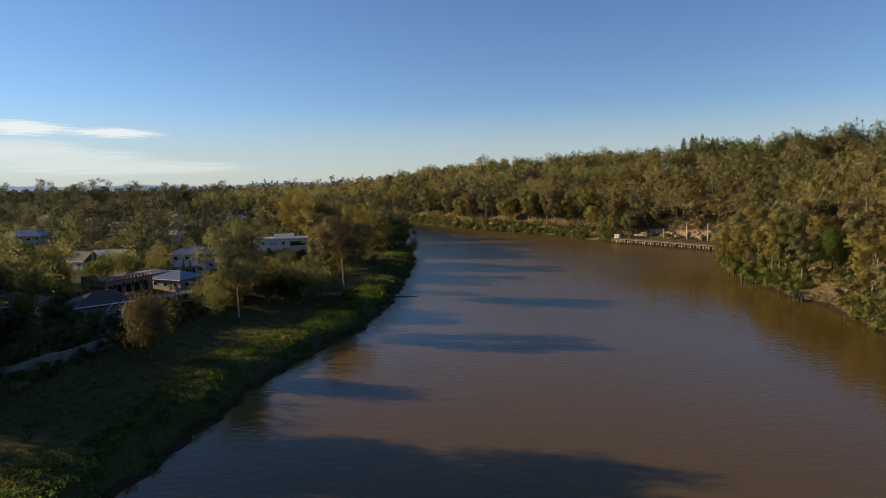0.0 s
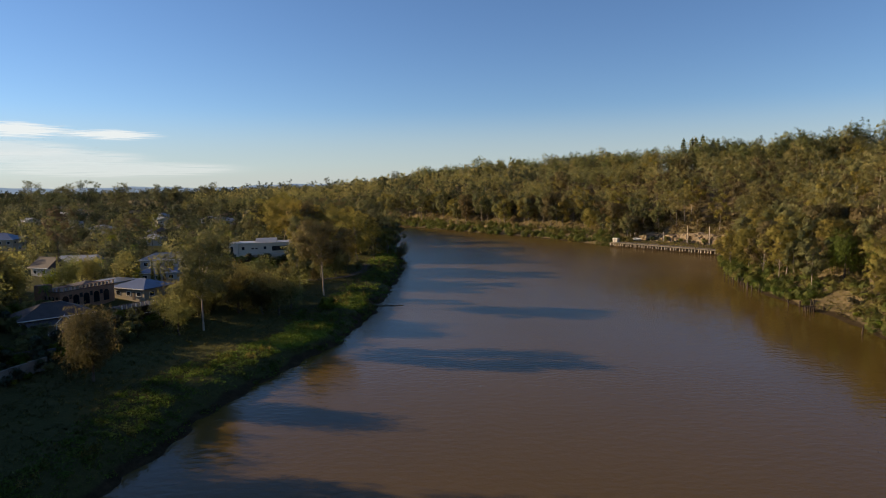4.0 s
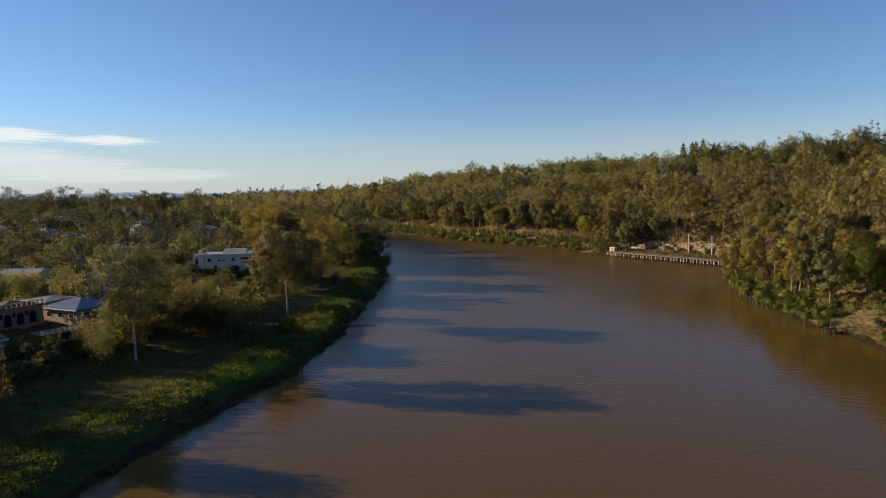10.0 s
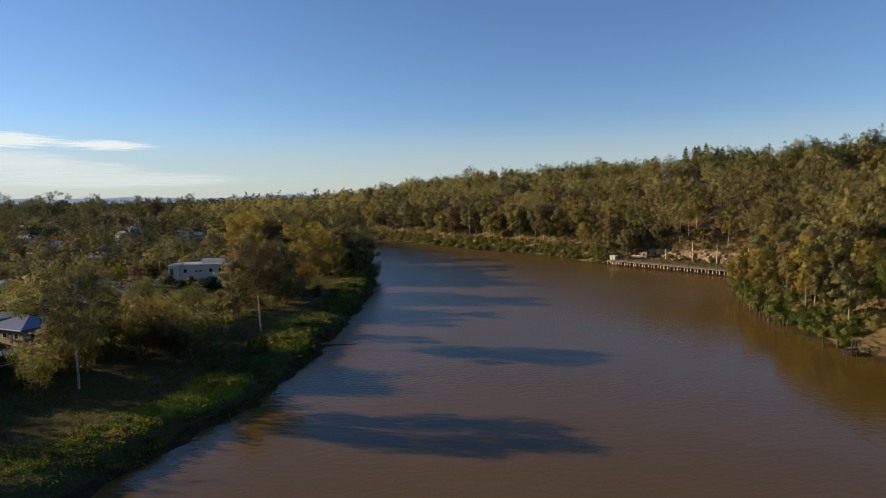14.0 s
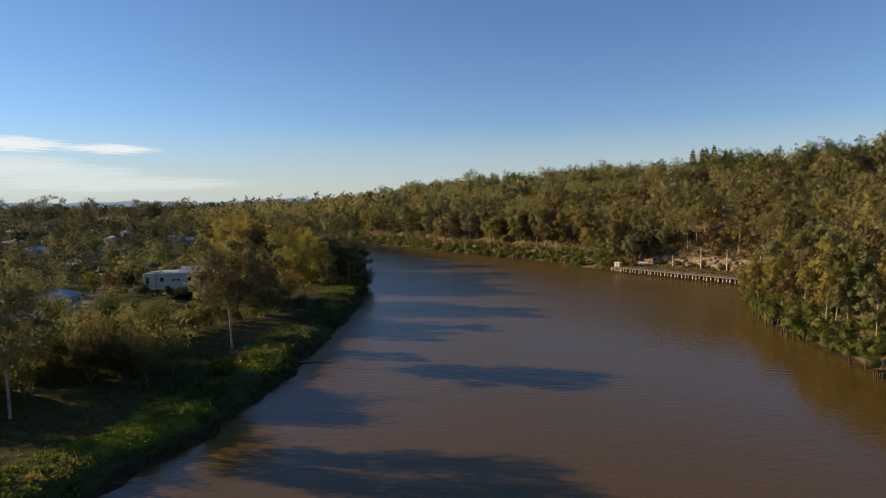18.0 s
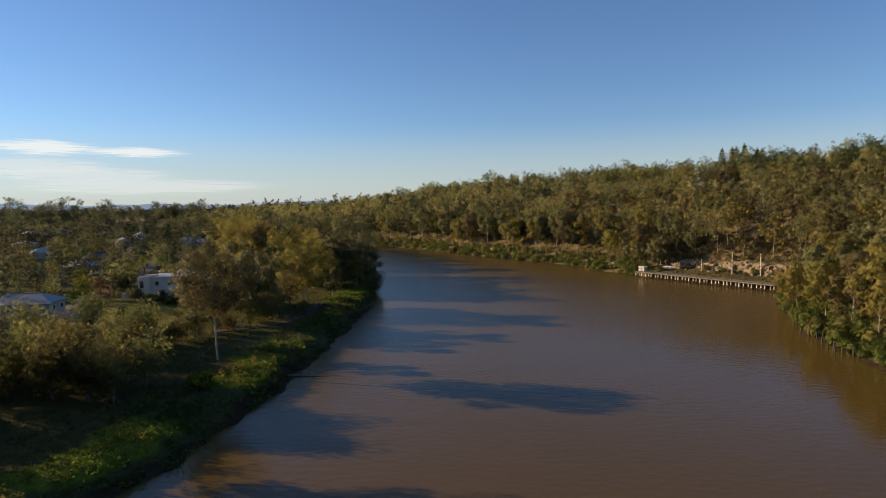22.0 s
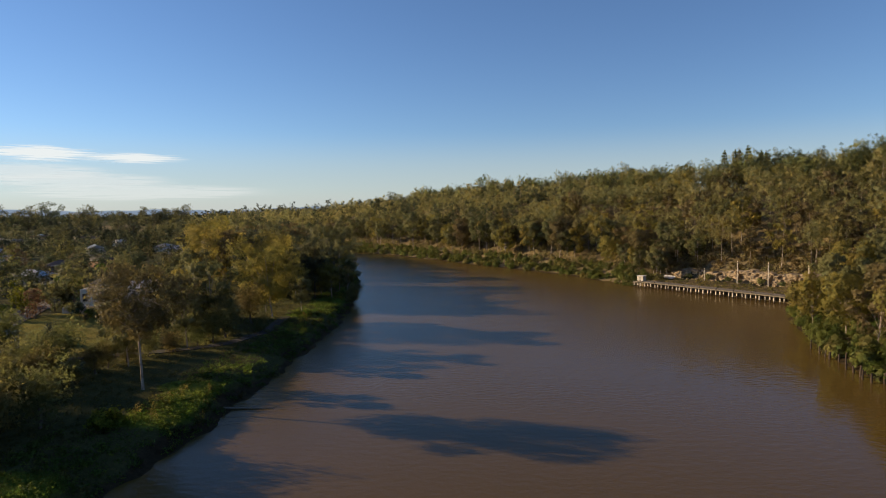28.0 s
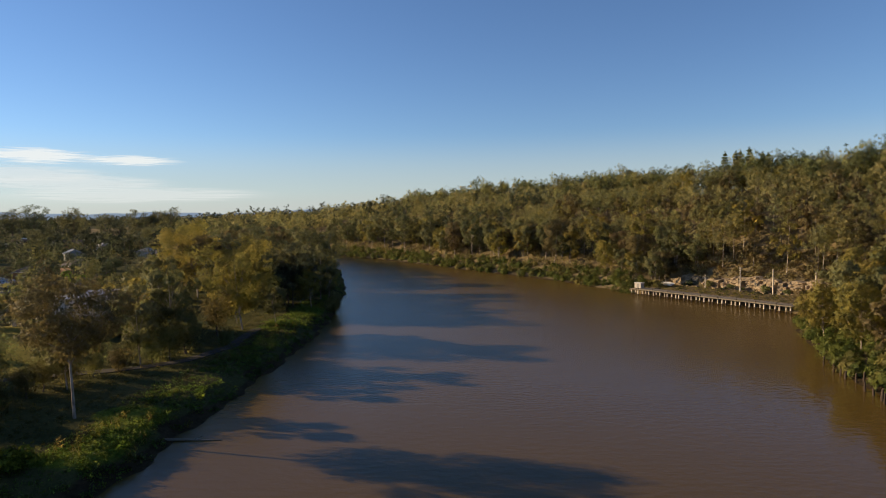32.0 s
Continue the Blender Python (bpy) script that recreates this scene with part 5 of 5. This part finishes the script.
thicket("sand_tussocks", sandy, tuft(0.55, 0.45), 20, 0.5, REED, "dry tussocks on the sandy bank", "grass", -0.4, 0.3)
apron = scatter(1500, 90, 165, 282, 352, lambda x, y: (right_of(x, y) > 6.6) & (right_of(x, y) < 21), 1.5)
thicket("apron_weeds", apron, tuft(0.7, 0.35), 16, 0.55, REED, "dry weeds over the wharf apron", "grass", -0.3, 0.4)
gold = scatter(4000, -110, 135, 345, 640, lambda x, y: (right_of(x, y) > 3) & (right_of(x, y) < 20) & (waves(x, y, 20, 6) > 0.22), 1.5)
thicket("dry_grass", gold, tuft(0.9, 0.9), 24, 0.9, REED, "golden dry grass on the far bank", "grass", -0.6, 0.3)
under = scatter(9000, -110, 210, 110, 640, lambda x, y: (right_of(x, y) > np.where((y > 275) & (y < 356), 27, 12)) & (right_of(x, y) < 70), 3.4)
thicket("hill_scrub", under, mound(2.2, 2.7), 52, 1.2, SCRUB, "dry scrub under the hillside gums", "undergrowth", 0.1, 0.7)
top = scatter(5000, -300, 330, 300, 720, lambda x, y: (right_of(x, y) > 80) & (right_of(x, y) < 165) & (left_of(x, y) < -60), 5.5)
thicket("crest_scrub", top, mound(3.0, 4.2), 34, 1.7, SCRUB, "dense scrub under the trees along the crest", "undergrowth", 0.1, 0.75)
brow = scatter(5000, 80, 190, 270, 372, lambda x, y: (right_of(x, y) > 26.5) & (right_of(x, y) < 46), 1.5)
thicket("slope_brush", brow, mound(1.3, 1.0), 48, 0.75, BRUSH, "brown dry brush above the rock face", "undergrowth", 0.0, 0.6)
foot = scatter(800, 90, 170, 280, 360, lambda x, y: (right_of(x, y) > 20) & (right_of(x, y) < 24) & (waves(x, y, 5, 9) > 0.2), 1.6)
thicket("cliff_scrub", foot, mound(0.9, 0.9), 34, 0.55, MIXED, "low green scrub at the foot of the rock face", "undergrowth", 0.1, 0.7, True)

# ---- forests ----
BUILT = [(-78, 142, 10), (-84, 158, 11), (-74, 170, 9), (-83, 174, 7), (-65, 151, 8), (-89, 219, 9), (-80, 200, 10), (-66, 254, 17), (-187, 277, 13), (-121, 207, 9), (-117, 217, 9), (-94, 131, 10), (-76, 222, 14), (-71, 206, 7)]
SUBURB = []
for i in range(46):
    x, y = -95 - 250 * R.random(), 215 + 560 * R.random() ** 0.8
    if left_of(x, y) > 70 and all(math.hypot(x - a, y - b) > r + 9 for a, b, r in BUILT):
        BUILT.append((x, y, 8))
        SUBURB.append((x, y, R.random() * 180))
for i, (x, y, turn) in enumerate(SUBURB):
    wall, rf, text = ((WHITE, TIN_GREY, "white suburban house with a grey metal roof"), (CREAM, TILE_RED, "cream suburban house with a red-brown tile roof"), (WHITE, TIN_PALE, "white suburban house with a pale metal roof"), (BRICK, TILE_DARK, "brick suburban house with a dark tile roof"))[i % 4]
    house("suburban_house", x, y, 11 + 3 * R.random(), 8.5, 3.2 if i % 3 else 5.6, turn, wall, rf, text, "hip" if i % 3 else "gable", 2.0, 0.6, storeys=1 if i % 3 else 2, group="houses of the suburb")


for i, (x, y) in enumerate(((-232, 985), (-218, 1000), (-205, 990), (-186, 1004), (-170, 985), (-152, 1000), (-136, 990), (-120, 1002), (-104, 992))):
    house("hilltop_house", x, y, 12, 9, 5.4, 15 * (i % 4) - 20, (WHITE, VILLA, CREAM)[i % 3], (TIN_PALE, TIN_GREY, TILE_RED)[i % 3], ("white house with a pale roof on the far rise", "pale house with a grey roof on the far rise", "cream house with a red-brown roof on the far rise")[i % 3], "hip", 2.0, 0.5, storeys=2, group="houses on the far rise", lift=1.5)


def clear(x, y, extra=3.5):
    ok = np.ones(len(x), bool)
    for a, b, r in BUILT:
        ok &= np.hypot(x - a, y - b) > r * 0.75 + extra
    for a, b in ((-94, 250), (-104, 285), (-89, 238), (-118, 330), (-111, 305), (-128, 352)):
        ok &= np.hypot(x - a, y - b) > 7
    return ok


def hill_gums(n, count, size):
    """Gums of the hillside: open crowns on thin trunks."""
    out = []
    for i in range(n):
        w, lobes_ = gum_form(R, 16 + 5 * R.random(), 4.8 + 1.4 * R.random(), 0.16 + 0.2 * R.random(), 9, limbs=False, stout=0.0065)
        out.append((w, crown(R, lobes_, count, size, 0.4, 0.3, 0.75, 0, unruly=0.6), (2, 2, 6, 2, 2, 2, 5, 2, 2, 2, 6, 2)[i % 12], 0 if i % 4 == 3 else 1))
    return out


far_gums, near_gums = hill_gums(12, 120, 2.2), hill_gums(12, 240, 1.6)
places = scatter(26000, -420, 300, 95, 960, lambda x, y: (right_of(x, y) > 22) & (right_of(x, y) < 136) & (left_of(x, y) < -60) & ((y < 268) | (y > 362) | (right_of(x, y) > 28)) & (x < 0.85 * y), 6.3)
places = [(x, y, (0.52 + (0.62 if right_of(x, y) < 85 else 0.36) * R.random())) for x, y in places]
near_side = scatter(1500, 20, 190, -120, 110, lambda x, y: (right_of(x, y) > 7) & (right_of(x, y) < 90) & (x > 0.8 * y), 9.0)
crest = scatter(7000, -420, 340, 95, 960, lambda x, y: (right_of(x, y) > 96) & (right_of(x, y) < np.where(y < 470, 195, 150)) & (left_of(x, y) < -60) & (y < 700), 4.4)
forest("crest_trees", [(x, y, (1.12 + 0.42 * R.random()) * (1 + 0.08 * min(1.0, max(0.0, (x - 120) / 50)))) for x, y in crest], [(w, crown(R, lb, 230, 1.4, 0.2, 0.4, 0.75, 0, unruly=0.25), 4, 0) for w, lb in [bush_form(R, 11 + i, 4.6, 8, 0.1) for i in range(4)]], "dense dark green trees along the crest of the hill")
forest("hillside_forest", [p for p in places if p[1] < 480], near_gums, "olive eucalypt forest on the steep hillside across the river")
# every third far tree takes the dusky leaves, painting in distance haze
forest("hillside_forest", [p for p in places if p[1] >= 480] + [(x, y, 0.6 + 0.5 * R.random()) for x, y in near_side], [(w, c, (2, 9, 2)[i % 3], b) for i, (w, c, _, b) in enumerate(far_gums)], "olive eucalypt forest on the far end of the hill")

low = []
for i in range(12):
    if i % 3 == 0:
        w, lobes_ = gum_form(R, 11 + 4 * R.random(), 4.6, 0.12, 7, limbs=False)
    else:
        w, lobes_ = bush_form(R, 6 + 3.5 * R.random(), 3.6 + 1.5 * R.random(), 5, 0.15)
    low.append((w, crown(R, lobes_, 430, 0.94, 0.25, 0.62, 0.75, 0, unruly=0.1), (3, 3, 3, 8)[i % 4], 0))
places = scatter(9000, -430, -20, 205, 900, lambda x, y: (left_of(x, y) > 60) & (left_of(x, y) < 400) & (x > -0.82 * y - 15) & clear(x, y) & ~screens(x, y) & ~screens(x, y, 20, [(a, b, 5) for a, b, _ in SUBURB if b < 430]), 12.0)
forest("suburban_trees", [(x, y, (0.55 + 0.65 * R.random() ** 1.6)) for x, y in places if y < 400], low, "mixed garden trees filling the suburb behind the river bank", "trees")
far_low = []
for i in range(8):
    w, lobes_ = bush_form(R, 8 + 4 * R.random(), 4.2 + 1.5 * R.random(), 5, 0.12)
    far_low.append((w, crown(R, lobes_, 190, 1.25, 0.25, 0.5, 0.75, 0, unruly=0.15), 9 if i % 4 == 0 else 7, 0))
forest("outer_suburb_trees", [(x, y, (0.6 + 0.7 * R.random())) for i, (x, y) in enumerate(places) if y >= 400 and i % 5], far_low, "trees of the outer suburb below the horizon, toned cool for haze", "trees")
grove = scatter(1500, -260, -20, 470, 760, lambda x, y: (left_of(x, y) > 6) & (left_of(x, y) < 66), 7.5)
forest("bend_forest", [(x, y, 0.75 + 0.4 * R.random()) for x, y in grove], [(w, c, (8, 9, 8, 8)[i % 4], b) for i, (w, c, _, b) in enumerate(far_gums)], "olive gum forest on the inside of the river bend")
dist = []
for i in range(6):
    w, lobes_ = gum_form(R, 18, 6, 0.15, 8, limbs=False)
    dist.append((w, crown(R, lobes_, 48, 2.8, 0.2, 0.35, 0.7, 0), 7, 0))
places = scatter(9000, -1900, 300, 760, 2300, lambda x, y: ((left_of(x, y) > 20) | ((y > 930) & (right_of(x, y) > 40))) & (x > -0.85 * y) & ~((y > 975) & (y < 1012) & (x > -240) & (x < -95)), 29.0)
forest("distant_woods", [(x, y, 0.75 + 0.8 * R.random() ** 2) for x, y in places], dist, "distant woods on the plain beyond the suburb, toned cool for haze", "woods")

# low hills on the far horizon; haze is painted as blue-grey colour and glow
haze = Mat("hazed_glowing_hills", 1.0).color((0.15, 0.19, 0.23))
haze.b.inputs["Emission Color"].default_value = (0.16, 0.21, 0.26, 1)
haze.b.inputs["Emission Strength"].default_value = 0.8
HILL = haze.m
vs, fs = [], []
for i in range(141):
    a = radians(140 - 95 * i / 140)
    top = 52 + 9 * math.sin(i * 0.11) + 6 * math.sin(i * 0.37 + 1) + 3 * math.sin(i * 1.3)
    vs += [(4300 * math.cos(a), 4300 * math.sin(a), -5), (4300 * math.cos(a), 4300 * math.sin(a), top), (4480 * math.cos(a), 4480 * math.sin(a), top - 20)]
    if i:
        k = 3 * (i - 1)
        fs += [(k, k + 3, k + 4, k + 1), (k + 1, k + 4, k + 5, k + 2)]
tagged(solid("backdrop", vs, fs, HILL), "low hills along the far horizon, haze painted blue-grey", "hills", kind="structure")


# thin cloud low in the sky: curved sheets of vapour with ragged edges
def vapour(name, strength, grain, lo, hi, light=0.36):
    m = Mat(name, 1.0)
    ball = m.node("TexGradient")
    ball.gradient_type = "SPHERICAL"
    m.link(m.coords(), ball.inputs["Vector"])
    streak = m.noise(grain, 7, 0.6, stretch=(1.0, 3.4, 1.0))
    mul = m.node("Math")
    mul.operation = "MULTIPLY_ADD"
    m.link(ball.outputs["Fac"], mul.inputs[0])
    mul.inputs[1].default_value = 0.9
    rough_ = m.node("Math")
    rough_.operation = "MULTIPLY_ADD"
    m.link(streak, rough_.inputs[0])
    rough_.inputs[1].default_value, rough_.inputs[2].default_value = 2.2, -0.6
    m.link(rough_.outputs[0], mul.inputs[2])
    veil = m.ramp(mul.outputs[0], [(lo, (0, 0, 0)), (min(hi, 1.0), (strength,) * 3)])
    rim = m.ramp(ball.outputs["Fac"], [(0.02, (0, 0, 0)), (0.5, (1, 1, 1))])
    rim.node.color_ramp.interpolation = "EASE"
    veil = m.mix(1.0, veil, rim, "MULTIPLY")
    # the cloud's daylight brightness is put in as the sheet's own glow
    glow = m.node("Emission", Color=(0.88, 0.95, 0.90, 1), Strength=light * 1.85)
    clear_ = m.node("BsdfTransparent")
    ms = m.node("MixShader")
    m.link(veil, ms.inputs[0])
    m.link(clear_.outputs[0], ms.inputs[1])
    m.link(glow.outputs[0], ms.inputs[2])
    m.link(ms.outputs[0], m.t.nodes["Material Output"].inputs["Surface"])
    return m.m


def cloud(bearing, height, width, depth, mat, label):
    a = radians(bearing)
    vs, fs = [], []
    for j in range(5):
        for i in range(25):
            vs.append((-1 + i / 12, -1 + j / 2, 0.03 * math.sin(i * 0.9 + j)))
    for j in range(4):
        for i in range(24):
            k = 25 * j + i
            fs.append((k, k + 1, k + 26, k + 25))
    ob = solid("cloud", vs, fs, mat)
    ob.location = (4000 * math.sin(a), 4000 * math.cos(a), height)
    ob.rotation_euler = (radians(90), 0, -a)
    ob.scale = (width, depth, 300)
    ob.visible_shadow = False
    return tagged(ob, label, "cloud", kind="structure")


CLOUD = vapour("bright_cloud", 0.9, 1.6, 0.62, 1.0)
HAZE = vapour("thin_cloud", 0.55, 2.6, 0.5, 1.0, 0.33)
cloud(-34.0, 362, 360, 58, CLOUD, "thin bright streak of white cloud")
cloud(-27.5, 345, 330, 40, CLOUD, "thin bright streak of white cloud")
cloud(-35.0, 262, 520, 62, HAZE, "faint veil of pale cloud low in the sky")
cloud(-31.5, 215, 620, 60, HAZE, "faint veil of pale cloud low in the sky")
cloud(-27.0, 150, 900, 60, HAZE, "faint veil of pale cloud low in the sky")

# pale haze along the horizon, painted as one curved glowing band thinning upward
mist = Mat("glowing_horizon_haze", 1.0)
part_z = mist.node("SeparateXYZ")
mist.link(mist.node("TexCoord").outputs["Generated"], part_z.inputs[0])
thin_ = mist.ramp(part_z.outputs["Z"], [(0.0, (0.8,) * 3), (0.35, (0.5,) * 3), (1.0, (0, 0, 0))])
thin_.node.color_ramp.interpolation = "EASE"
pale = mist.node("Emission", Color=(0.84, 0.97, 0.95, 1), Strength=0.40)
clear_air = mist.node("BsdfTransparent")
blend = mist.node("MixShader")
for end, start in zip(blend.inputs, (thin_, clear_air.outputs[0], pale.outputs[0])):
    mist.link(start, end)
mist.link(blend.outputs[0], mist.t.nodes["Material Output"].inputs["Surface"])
vs, fs = [], []
for i in range(61):
    a = radians(-80 + 2.2 * i)
    vs += [(4650 * math.sin(a), 4650 * math.cos(a), z) for z in (-10, 620)]
    if i:
        fs.append((2 * i - 2, 2 * i, 2 * i + 1, 2 * i - 1))
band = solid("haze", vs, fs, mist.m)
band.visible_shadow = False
tagged(band, "glowing sheet painted as pale haze along the horizon", "haze", kind="structure")
